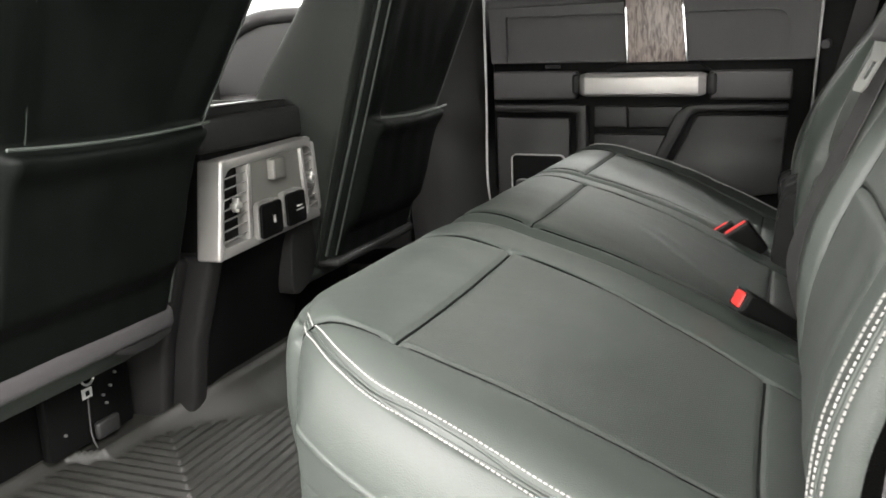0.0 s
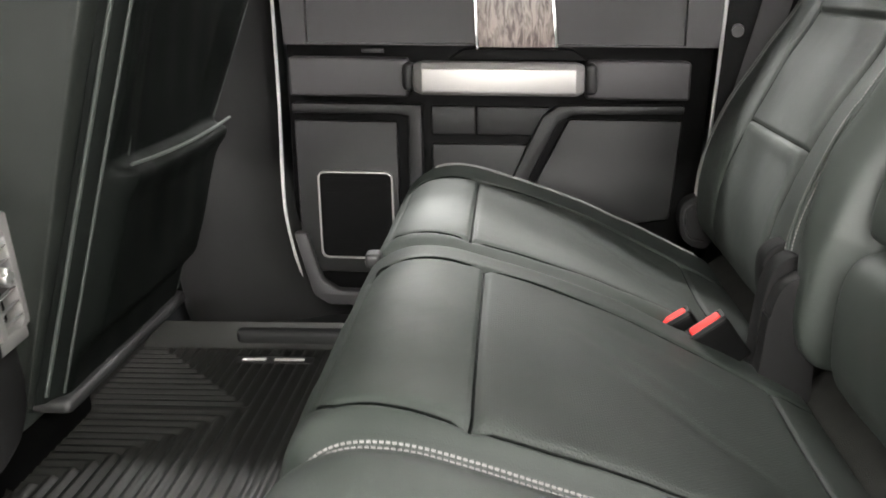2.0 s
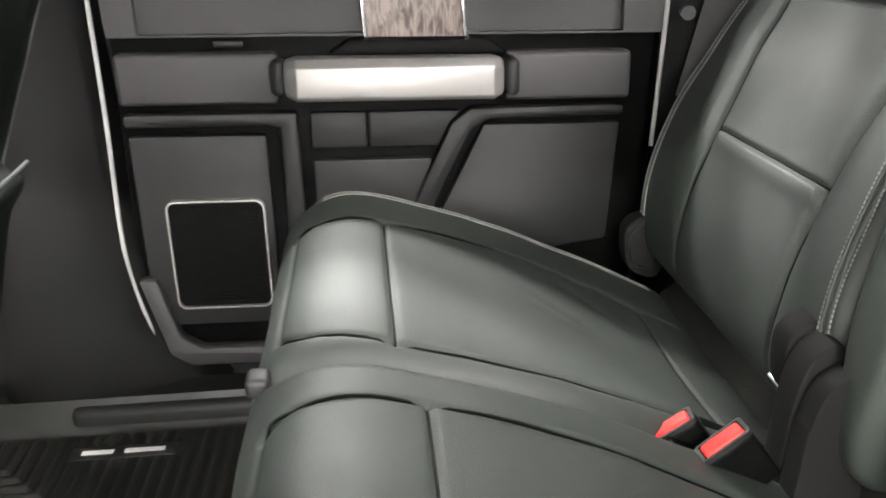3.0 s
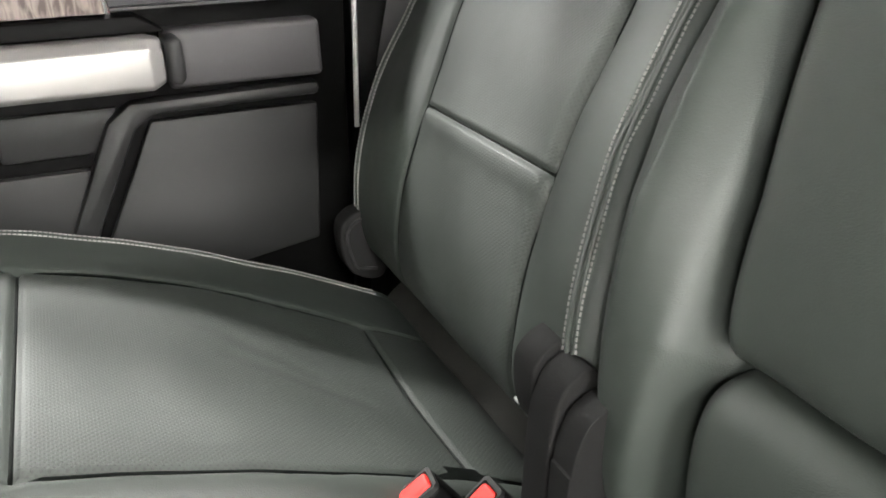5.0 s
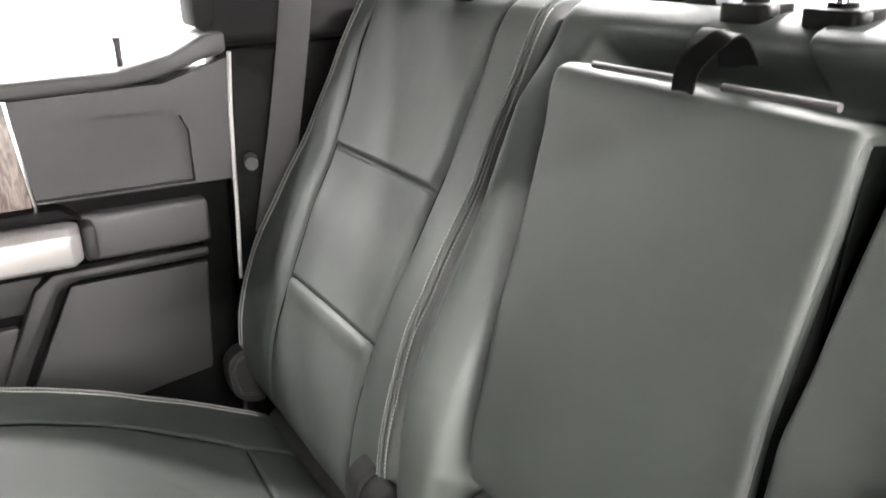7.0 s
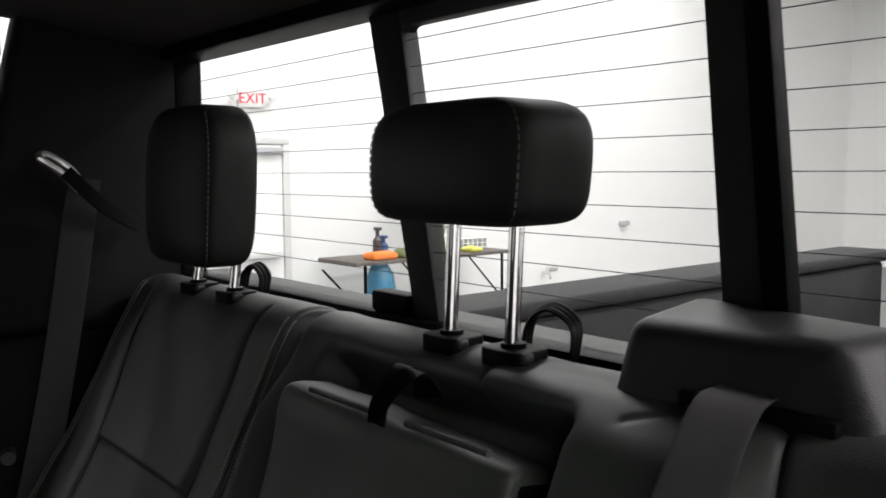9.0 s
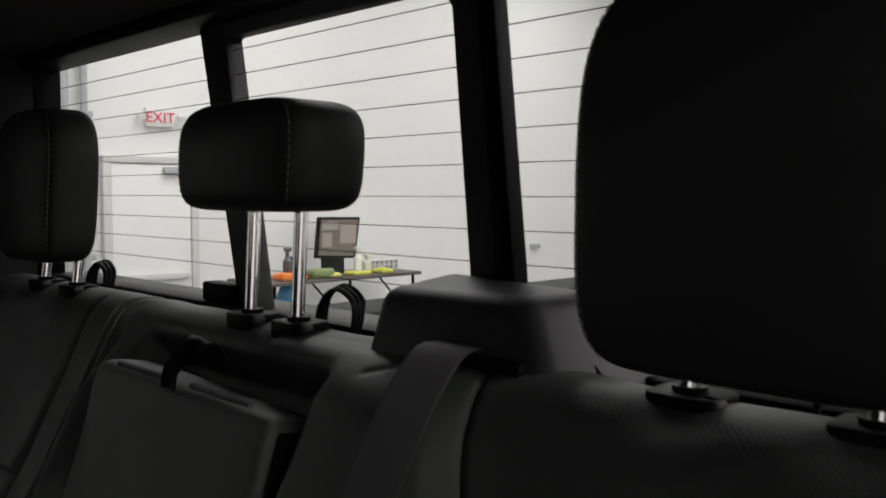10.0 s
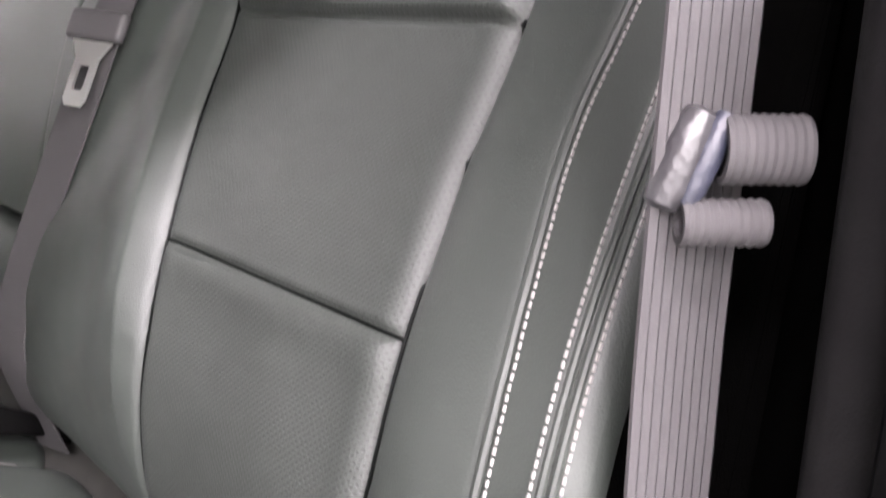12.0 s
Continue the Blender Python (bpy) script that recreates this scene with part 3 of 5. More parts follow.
def cab():
    f = tagged(part("floor", box((-1.75, 0.42, -0.09), (0.46, 2.2, -0.012), 0.01), CARPET), "black carpeted cab floor", "floor", kind="structure")
    # roof lining with a rolled rear edge
    prof = spline([(-1.32, 1.20), (-1.1, 1.24), (-0.6, 1.25), (0.1, 1.225), (0.33, 1.196), (0.44, 1.184)], 8)
    pts = [tuple(p) for p in prof] + [(0.50, 1.20), (0.50, 1.30), (-1.32, 1.30)]
    tagged(part("headliner", prism(pts, 0.40, 2.16, "y"), HEADLINER), "grey fabric roof lining", "headliner", kind="structure")
    tagged(part("roof", box((-1.36, 0.25, 1.302), (0.66, 2.30, 1.335), 0.015), BODY_PAINT), "dark painted cab roof", "roof", kind="structure")
    tagged(part("header_trim", box((0.43, 0.47, 1.164), (0.497, 2.12, 1.186), 0.005), BLACK), "black trim along the top of the rear window", "trim", kind="structure")
    # the wall below and beside the rear window
    wall = part("wall_rear", box((0.475, 0.40, 0.0), (0.56, 2.16, 0.812), 0.006), PLASTIC)
    tagged(wall, "dark carpeted rear cab wall below the window", "wall", kind="structure")
    for name, y0, y1 in (("right", 2.07, 2.17), ("left", 0.30, 0.35)):
        pil = prism([(0.13, 0.74), (0.475, 0.74), (0.475, 1.30), (0.42, 1.30), (0.24, 1.30), (0.17, 1.0)] if name == "right" else [(0.29, 0.74), (0.475, 0.74), (0.475, 1.30), (0.43, 1.30), (0.38, 1.30), (0.33, 1.0)], y0 + (0.045 if name == "right" else -0.03), y1 + (0.02 if name == "right" else 0.01), "y", 0.02, 3)
        tagged(part("pillar_rear", pil, TRIM), "dark grey rear pillar trim beside the bench", "pillar", kind="structure")
        low = prism([(0.145 if name == "right" else 0.152, -0.02), (0.56, -0.02), (0.56, 0.738), (0.145 if name == "right" else 0.152, 0.738)], y0 + (0.055 if name == "right" else -0.08), y1 + (0.03 if name == "right" else 0.002), "y", 0.012)
        tagged(part("quarter_trim", low, BLACK), "black lower quarter trim behind the door", "trim", kind="structure")
    # dark corner beside the rear glass
    tagged(part("corner_trim", box((0.452, 2.110, 0.80), (0.50, 2.13, 1.30), 0.008), BLACK), "black corner trim beside the rear window", "trim", kind="structure")
    # sheet over the rear wall, black to paint the gap's deep shade
    tagged(part("quarter_shade", box((0.464, 0.354, 0.0), (0.4742, 0.620, 0.79), 0.003), GAP_SHADE), "black sheet painted in as shade behind the belt", "trim", kind="structure")
    tagged(part("door_jamb", box((0.200, 0.300, -0.02), (0.262, 0.394, 1.14), 0.012, 3), TRIM), "dark grey trim of the doorway beside the belt", "trim", kind="structure")
    tagged(part("corner_trim", box((0.40, 0.44, 0.80), (0.475, 0.485, 1.30), 0.012), BLACK), "black corner trim beside the rear window", "trim", kind="structure")
    # dashboard bulkhead, front glass and the near front door, which close the cab; bulkhead and door are unseen, added
    # to block light
    tagged(part("bulkhead", prism([(-1.95, -0.05), (-1.95, 0.86), (-1.72, 0.80), (-1.66, 0.70), (-1.70, 0.30), (-1.80, -0.05)], 0.40, 2.16, "y", 0.02), PLASTIC), "unseen dark dashboard bulkhead, added to block light", "dashboard", kind="structure")
    near = prism([(-1.95, -0.05), (-0.96, -0.05), (-0.96, 0.70), (-1.2, 0.72), (-1.95, 0.80)], 0.32, 0.40, "y", 0.012)
    tagged(part("near_front_door", near, PLASTIC), "unseen dark trimmed driver's door, shut, added to block light", "door", kind="structure")
    # roof rails over the doors
    for y0, y1, z0 in ((2.115, 2.22, 1.13), (0.36, 0.43, 1.225)):
        tagged(part("roof_rail", box((-1.32, y0, z0), (0.20, y1, 1.30), 0.03, 3), TRIM), "grey trim along the roof over the doors", "trim", kind="structure")


def windscreen():
    w = thing("window_2", (-1.7, 1.27, 0.82), "raked windscreen at the front of the cab", "window", kind="structure")
    g = part("pane", prism([(-1.34, 1.262), (-1.345, 1.268), (-2.005, 0.868), (-2.0, 0.862)], 0.42, 2.14, "y"), GLASS, w, smooth=False)
    g.visible_shadow = False
    for y0, y1 in ((0.36, 0.43), (2.13, 2.20)):
        part("corner_post", prism([(-1.30, 1.24), (-1.36, 1.30), (-2.06, 0.875), (-1.98, 0.82)], y0, y1, "y", 0.01), TRIM, w)


def rear_window():
    w = thing("window_1", (0.47, 1.27, 0.82), "rear cab window with a sliding middle pane and heating wires", "window", kind="structure")

    def lean(bm):
        for v in bm.verts:
            v.co.x += -0.02 * (v.co.z - 1.0)
        return bm
    x0, x1 = 0.474, 0.496
    panes = (((1.514, 2.100), (1.583, 2.104)), ((1.104, 1.470), (1.130, 1.522)), ((0.49, 1.040), (0.49, 1.072)))
    for (a0, b0), (a1, b1) in panes:
        pane = prism([(a0 - 0.015, 0.80), (b0 + 0.012, 0.80), (b1 + 0.008, 1.175), (a1 - 0.015, 1.175)], x0 + 0.010, x0 + 0.014, "x")
        ob = part("pane", lean(pane), GLASS, w, "clear glass pane", smooth=False)
        ob.visible_shadow = False
        for q in range(10):
            z = 1.130 - q * 0.0299
            part("heating_wire", lean(box((x0 + 0.0075, a0 - 0.005, z), (x0 + 0.0088, b1 - 0.002, z + 0.0007))), BLACK, ob)
    # slider uprights, each with slanting edges, and sills
    part("slider_post", lean(prism([(1.462, 0.80), (1.506, 0.80), (1.586, 1.175), (1.526, 1.175)], x0, x1 + 0.004, "x", 0.003)), PLASTIC, w)
    part("slider_post", lean(prism([(1.062, 0.80), (1.102, 0.80), (1.132, 1.175), (1.094, 1.175)], x0, x1 + 0.004, "x", 0.003)), PLASTIC, w)
    part("slider_post", lean(prism([(1.038, 0.80), (1.0615, 0.80), (1.0935, 1.175), (1.072, 1.175)], x0 - 0.010, x0 + 0.010, "x", 0.003)), BLACK, w)
    part("slider_head", lean(box((x0 + 0.001, 1.125, 1.146), (x1, 1.529, 1.178), 0.003)), PLASTIC, w)
    for y, z, sgn, r in ((1.526, 1.147, -1, 0.022), (1.124, 1.147, 1, 0.040)):
        corner = [(y - sgn * 0.004, z + 0.003), (y - sgn * 0.004, z - r)] + [(y + sgn * r * (1 - math.cos(a)), z - r * (1 - math.sin(a))) for a in (0.2, 0.5, 0.8, 1.1, 1.4)] + [(y + sgn * r * 1.1, z + 0.003)]
        part("corner", lean(prism(corner, x0 + 0.002, x1 - 0.001, "x")), PLASTIC, w)
    part("sill", lean(box((x0 - 0.012, 0.47, 0.795), (x1, 2.11, 0.815), 0.005)), BLACK, w)
    part("latch", box((0.468, 1.512, 0.815), (0.495, 1.582, 0.840), 0.004), BLACK, w)


# ---- the door across the cab ----
def far_door():
    d = tagged(thing("door_2", (-0.25, 2.15, 0.05), "grey trimmed rear passenger door, shut, with silver pull handle", "door"), kind="structure")
    P = lambda name, pts, y0, y1, mat, bev=0.004, label="", seg=2: part(name, door_slope(prism(pts, y0, y1, "y", bev, seg)), mat, d, label)
    P("panel", [(-0.632, 0.24), (-0.60, 0.13), (-0.565, 0.05), (0.12, 0.05), (0.135, 0.40), (0.15, 0.72), (-0.625, 0.70)], 2.128, 2.185, BLACK, 0.004)
    # window ledge with its upswept rear end
    top = [(-0.640, 0.712), (-0.2, 0.722), (0.0, 0.727), (0.075, 0.745), (0.13, 0.772), (0.160, 0.775), (0.160, 0.742), (0.125, 0.733), (0.06, 0.712), (0.0, 0.703), (-0.2, 0.695), (-0.640, 0.685)]
    P("ledge", top, 2.112, 2.20, SOFT_PLASTIC, 0.008, "grey ledge below the window", 3)
    # upper panel: a frame round a sunken field
    P("upper_field", [(-0.60, 0.552), (0.10, 0.552), (0.10, 0.690), (-0.60, 0.690)], 2.122, 2.1275, SOFT_PLASTIC, 0.0)
    outer = [(-0.625, 0.553), (-0.25, 0.553), (0.15, 0.553), (0.158, 0.690), (0.155, 0.735), (0.06, 0.705), (-0.25, 0.694), (-0.63, 0.688)]
    inner = [(-0.585, 0.556), (-0.25, 0.556), (0.088, 0.556), (0.088, 0.634), (0.078, 0.657), (0.055, 0.667), (-0.25, 0.667), (-0.585, 0.667)]
    part("upper_frame", door_slope(ring_prism(outer, inner, 2.106, 2.126)), SOFT_PLASTIC, d)
    # arm rest band, in two lengths beside the pull
    P("band", [(-0.618, 0.462), (-0.40, 0.462), (-0.40, 0.532), (-0.618, 0.532)], 2.092, 2.127, SOFT_PLASTIC, 0.007, "", 3)
    P("band", [(-0.085, 0.462), (0.098, 0.462), (0.098, 0.530), (-0.085, 0.530)], 2.092, 2.127, SOFT_PLASTIC, 0.007, "", 3)
    # lower rails
    P("rail", [(-0.618, 0.430), (-0.425, 0.430), (-0.405, 0.425), (-0.405, 0.20), (-0.378, 0.20), (-0.378, 0.449), (-0.618, 0.449)], 2.098, 2.127, PLASTIC, 0.006)
    P("rail", [(0.092, 0.453), (-0.132, 0.450), (-0.160, 0.430), (-0.235, 0.27), (-0.205, 0.27), (-0.130, 0.420), (-0.105, 0.434), (0.092, 0.437)], 2.098, 2.127, PLASTIC, 0.006)
    P("lower_panel", [(-0.618, 0.415), (-0.425, 0.415), (-0.425, 0.12), (-0.59, 0.12), (-0.618, 0.20)], 2.112, 2.127, PLASTIC, 0.005)
    P("lower_panel", [(-0.112, 0.424), (0.092, 0.424), (0.078, 0.24), (-0.19, 0.20), (-0.198, 0.25)], 2.112, 2.127, PLASTIC, 0.005)
    P("pocket", [(-0.362, 0.392), (-0.281, 0.392), (-0.281, 0.445), (-0.362, 0.445)], 2.116, 2.127, PLASTIC, 0.004)
    P("pocket", [(-0.278, 0.392), (-0.17, 0.392), (-0.145, 0.445), (-0.278, 0.445)], 2.116, 2.127, PLASTIC, 0.004)
    P("pocket", [(-0.362, 0.20), (-0.255, 0.20), (-0.185, 0.376), (-0.362, 0.376)], 2.110, 2.127, PLASTIC, 0.005)
    P("lip", [(-0.632, 0.20), (-0.605, 0.20), (-0.58, 0.105), (-0.55, 0.085), (-0.20, 0.085), (-0.20, 0.055), (-0.57, 0.055), (-0.60, 0.075)], 2.10, 2.127, SOFT_PLASTIC, 0.006)
    # speaker with a bright rim
    rim_o, rim_i = rounded(-0.578, -0.436, 0.152, 0.322, 0.014), rounded(-0.5752, -0.4388, 0.1548, 0.3192, 0.012)
    spk = part("speaker", door_slope(prism(rim_i, 2.106, 2.1115, "y")), BLACK, d, "black speaker grille")
    part("rim", door_slope(ring_prism(rim_o, rim_i, 2.101, 2.1112)), SILVER, spk, "chrome speaker rim")
    verts = bmesh.new()
    for a in range(22):
        for b in range(26):
            box((-0.567 + a * 0.0057, 2.1045, 0.163 + b * 0.0058), (-0.5645 + a * 0.0057, 2.1058, 0.1655 + b * 0.0058), bm=verts)
    part("grille", door_slope(verts), BLACK, spk)
    # pull handle: a silver bar with chamfered ends, standing off a dark cup
    P("pull_cup", [(-0.33, 0.530), (-0.08, 0.530), (-0.11, 0.549), (-0.30, 0.549)], 2.085, 2.128, BLACK, 0.004)
    grip = bmesh.new()
    secs = [(-0.394, 0.010, 2.085), (-0.388, 0.0235, 2.062), (-0.372, 0.028, 2.046), (-0.105, 0.028, 2.046), (-0.090, 0.0235, 2.062), (-0.083, 0.010, 2.085)]
    rings = []
    for x, h, y in secs:
        m = 0.500
        rings.append([grip.verts.new((x, yy, zz)) for yy, zz in ((2.10, m - h), (y + 0.006, m - h), (y, m - h + 0.006), (y, m + h - 0.010), (y + 0.012, m + h), (2.10, m + h))])
    for r0, r1 in zip(rings[:-1], rings[1:]):
        for q in range(6):
            grip.faces.new((r0[q], r0[(q + 1) % 6], r1[(q + 1) % 6], r1[q]))
    grip.faces.new(rings[0][::-1])
    grip.faces.new(rings[-1])
    bmesh.ops.recalc_face_normals(grip, faces=grip.faces)
    bevelled(grip, 0.003)
    part("pull_handle", door_slope(grip), SILVER, d, "satin silver pull handle")
    part("handle_end", door_slope(box((-0.409, 2.070, 0.476), (-0.388, 2.115, 0.525), 0.009, 3)), PLASTIC, d)
    part("handle_end", door_slope(box((-0.088, 2.055, 0.474), (-0.068, 2.115, 0.527), 0.009, 3)), PLASTIC, d)
    # wood inlay with bright edges
    w = P("wood_inlay", [(-0.275, 0.551), (-0.138, 0.551), (-0.152, 0.699), (-0.282, 0.699)], 2.100, 2.121, WOOD, 0.002, "grey-brown open-grain wood inlay")
    for x0, x1 in ((-0.2765, -0.2835), (-0.1365, -0.1505)):
        part("bright_edge", door_slope(prism([(x0 - 0.003, 0.549), (x0 + 0.003, 0.549), (x1 + 0.003, 0.701), (x1 - 0.003, 0.701)], 2.096, 2.12, "y", 0.001)), CHROME, w)
    part("emblem", door_slope(box((-0.485, 2.108, 0.539), (-0.445, 2.114, 0.547), 0.002)), PLASTIC, d, "small dark badge")
    pin = part("lock_pin", tube([(0.012, 2.145, 0.715), (0.012, 2.145, 0.752), (0.012, 2.145, 0.765)], [0.0048, 0.0048, 0.0065], 10), SOFT_PLASTIC, d, "slim dark lock pin")
    # pale edges of the door gap and the black seals round it
    part("edge_strip", tube(spline([(-0.642, 2.100, 1.16), (-0.640, 2.100, 0.70), (-0.640, 2.100, 0.46), (-0.643, 2.100, 0.25), (-0.62, 2.100, 0.12)], 8), 0.0032, 8), PALE_EDGE, d, "thin pale strip along the door's edge")
    part("edge_strip", tube(spline([(0.160, 2.104, 0.735), (0.152, 2.104, 0.64), (0.146, 2.104, 0.52), (0.138, 2.104, 0.38)], 8), 0.0032, 8), PALE_EDGE, d, "thin pale strip along the door's edge")
    # window frame and glass
    part("window_frame", box((0.118, 2.12, 0.768), (0.165, 2.20, 1.16), 0.01), TRIM, d)
    part("window_frame", box((-0.64, 2.13, 0.700), (-0.60, 2.20, 1.16), 0.01), TRIM, d)
    g = part("window_pane", box((-0.61, 2.168, 0.70), (0.13, 2.172, 1.16)), GLASS, d, smooth=False)
    g.visible_shadow = False
    part("outer_skin", box((-0.70, 2.202, -0.2), (0.20, 2.24, 0.70), 0.01), BODY_PAINT, d)


def b_pillar():
    levels = ((0.0, 0.13, 0.05), (0.06, 0.085, 0.02), (0.16, 0.04, 0.0), (0.35, 0.01, 0.0), (0.7, 0.0, 0.0), (1.0, 0.0, 0.015), (1.2, 0.0, 0.03))
    bm = bmesh.new()
    rings = []
    for z, flare, back in levels:
        pts = spline([(-0.875, 2.17 + back), (-0.85, 2.06 + back), (-0.79, 2.025 + back), (-0.735 + flare * 0.3, 2.035 + back), (-0.69 + flare, 2.075 + back), (-0.658 + flare, 2.13 + back * 0.5), (-0.655 + flare, 2.20)], 5)
        rings.append([bm.verts.new((p[0], p[1], z)) for p in pts])
    for r0, r1 in zip(rings[:-1], rings[1:]):
        for q in range(len(r0) - 1):
            bm.faces.new((r0[q], r0[q + 1], r1[q + 1], r1[q]))
        bm.faces.new((r0[-1], r0[0], r1[0], r1[-1]))
    bm.faces.new(rings[0])
    bm.faces.new(rings[-1][::-1])
    bmesh.ops.recalc_face_normals(bm, faces=bm.faces)
    tagged(part("pillar_middle", bm, PILLAR, smooth=True, angle=60), "dark grey moulded middle pillar trim", "pillar", kind="structure")
    tagged(part("sill_trim", box((-0.74, 2.03, -0.01), (0.14, 2.128, 0.035), 0.012, 3), PLASTIC), "black door sill trim", "trim", kind="structure")
    # the near side's sill and pillars, round the open doorway
    tagged(part("sill_trim", box((-0.74, 0.40, -0.05), (0.14, 0.50, 0.005), 0.012, 3), BLACK), "black door sill trim", "trim", kind="structure")
    tagged(part("pillar_middle", box((-1.06, 0.37, -0.05), (-0.93, 0.47, 1.2), 0.03, 3), TRIM), "dark grey moulded middle pillar trim", "pillar", kind="structure")


def front_door():
    d = tagged(thing("door_3", (-1.3, 2.15, 0.05), "dark front passenger door with silver pull, shut", "door"), kind="structure")
    part("panel", prism([(-1.95, 0.05), (-0.88, 0.05), (-0.88, 0.70), (-1.15, 0.722), (-1.30, 0.722), (-1.38, 0.700), (-1.46, 0.655), (-1.56, 0.61), (-1.95, 0.58)], 2.12, 2.2, "y", 0.012), PLASTIC, d)
    part("arm_rest", box((-1.75, 2.05, 0.40), (-1.0, 2.125, 0.50), 0.02, 3), SOFT_PLASTIC, d)
    part("upper_roll", tube(spline([(-0.89, 2.14, 0.69), (-1.15, 2.13, 0.712), (-1.30, 2.125, 0.712), (-1.38, 2.125, 0.690), (-1.46, 2.125, 0.645), (-1.56, 2.125, 0.60), (-1.95, 2.125, 0.57)], 8), 0.022, 12), SOFT_PLASTIC, d)
    part("pull_handle", box((-1.62, 2.00, 0.485), (-1.42, 2.05, 0.548), 0.012, 3), SILVER, d, "satin silver pull handle")
    g = part("window_pane", box((-1.9, 2.166, 0.52), (-0.88, 2.170, 1.16)), GLASS, d, smooth=False)
    g.visible_shadow = False
    part("outer_skin", box((-1.95, 2.202, -0.2), (-0.72, 2.24, 0.70), 0.01), BODY_PAINT, d)


# ---- ribbed rubber floor mat ----
def floor_mat():
    t = thing("floor_mat", (-0.7, 1.27, 0), "black ribbed rubber floor liner across the rear footwell", "floor mat")
    x0, x1, y0, y1, step = -1.0, -0.16, 0.50, 2.05, 0.0042
    xs, ys = np.arange(x0, x1, step), np.arange(y0, y1, step)
    X, Y = np.meshgrid(xs, ys, indexing="ij")
    a = np.maximum(X + 0.828, 1.966 - Y)
    b = np.maximum.reduce([X + 0.828, 0.985 - Y + 0.0, Y - 1.78 + 0.18])
    F = np.where(Y > 1.776, a, b)
    wave = np.sin(2 * np.pi * F / 0.0205)
    Z = 0.0048 * np.tanh(3.0 * (wave + 0.35))
    # plain border, raised edges, a plate for the label
    edge = np.minimum.reduce([X - x0, Y - y0, y1 - Y])
    Z = np.where(edge < 0.035, 0.0, Z)
    Z += 0.045 * np.clip(1 - (y1 - Y) / 0.03, 0, 1) ** 1.5
    # the front edge steps out round the console's foot and climbs its side
    u = np.clip((Y - 0.96) / 0.20, 0, 1)
    v = np.clip((1.50 - Y) / 0.10, 0, 1)
    tunnel = u * u * (3 - 2 * u) * v * v * (3 - 2 * v)
    dist = X - (-0.955 + 0.060 * np.clip((Y - 0.86) / 0.03, 0, 1) * np.clip((1.53 - Y) / 0.03, 0, 1) + 0.070 * tunnel)
    wide = 0.030 + 0.075 * tunnel
    near = np.clip((wide + 0.012 - dist) / wide, 0, 1)
    Z = Z * np.clip((dist - wide - 0.004) / 0.010, 0, 1)
    Z += (0.012 + 0.038 * tunnel) * near * near * (3 - 2 * near) + 0.008 * np.exp(-((dist - 0.014) / 0.008) ** 2)
    plate = (np.abs(X + 0.649) < 0.075) & (np.abs(Y - 1.968) < 0.016)
    Z = np.where(plate, 0.0012, Z)
    ns, ny = X.shape
    index = np.arange(ns * ny).reshape(ns, ny)
    quads = np.stack([index[:-1, :-1], index[1:, :-1], index[1:, 1:], index[:-1, 1:]], -1).reshape(-1, 4)
    mesh = bpy.data.meshes.new("liner")
    mesh.from_pydata(np.stack([X, Y, Z], -1).reshape(-1, 3).tolist(), [], quads.tolist())
    liner = finish("liner", mesh, RUBBER, t)
    plate = part("label_plate", box((-0.722, 1.953, 0.0015), (-0.576, 1.983, 0.0035), 0.001), MAT_LABEL, t, "small black maker's plate")
    for u0, u1 in ((-0.708, -0.664), (-0.648, -0.592)):
        part("print_bar", box((u0, 1.963, 0.0036), (u1, 1.973, 0.0042)), WHITE, plate)


# ---- the bench: cushions ----
CUSHION = Profile([(-0.355, 0.045), (-0.378, 0.12), (-0.396, 0.21), (-0.400, 0.28), (-0.386, 0.332), (-0.350, 0.362), (-0.300, 0.367), (-0.240, 0.352),
                   (-0.120, 0.312), (-0.02, 0.266), (0.06, 0.226), (0.103, 0.203), (0.126, 0.186), (0.134, 0.15)])
BACK = Profile([(0.20, 0.225), (0.150, 0.228), (0.122, 0.240), (0.106, 0.268), (0.103, 0.315), (0.113, 0.375), (0.145, 0.452), (0.196, 0.535), (0.252, 0.614), (0.312, 0.720), (0.352, 0.792), (0.374, 0.816),
                (0.405, 0.823), (0.440, 0.812), (0.458, 0.775), (0.462, 0.70)])
CX = CUSHION.s_x
BZ = BACK.s_z


def groove(S, Y, line, depth, width):
    d = away(S, Y, line)
    return -depth * (0.82 * np.exp(-(d / width) ** 2) + 0.18 * np.exp(-(d / (3.2 * width)) ** 2))


def seat_insert(y0, y1, cross_x=-0.245, rear_x=0.074):
    """The sewn field of one place on a cushion: outline and cross seams."""
    s_front, s_cross, s_rear, s_end = CX(-0.372), CX(cross_x), CX(rear_x), CX(0.128)
    left = [(s_front, y0 + 0.030), (CX(-0.35), y0 + 0.012), (s_cross, y0), (CX(-0.1), y0 + 0.004), (s_rear, y0 + 0.022), (s_end, y0 + 0.022)]
    right = [(s_front, y1 - 0.030), (CX(-0.35), y1 - 0.012), (s_cross, y1), (CX(-0.1), y1 - 0.004), (s_rear, y1 - 0.022), (s_end, y1 - 0.022)]
    return left, right, [(s_cross, y0), (s_cross, y1)], [(s_rear, y0 + 0.022), (s_rear, y1 - 0.022)], [left[0], right[0]]


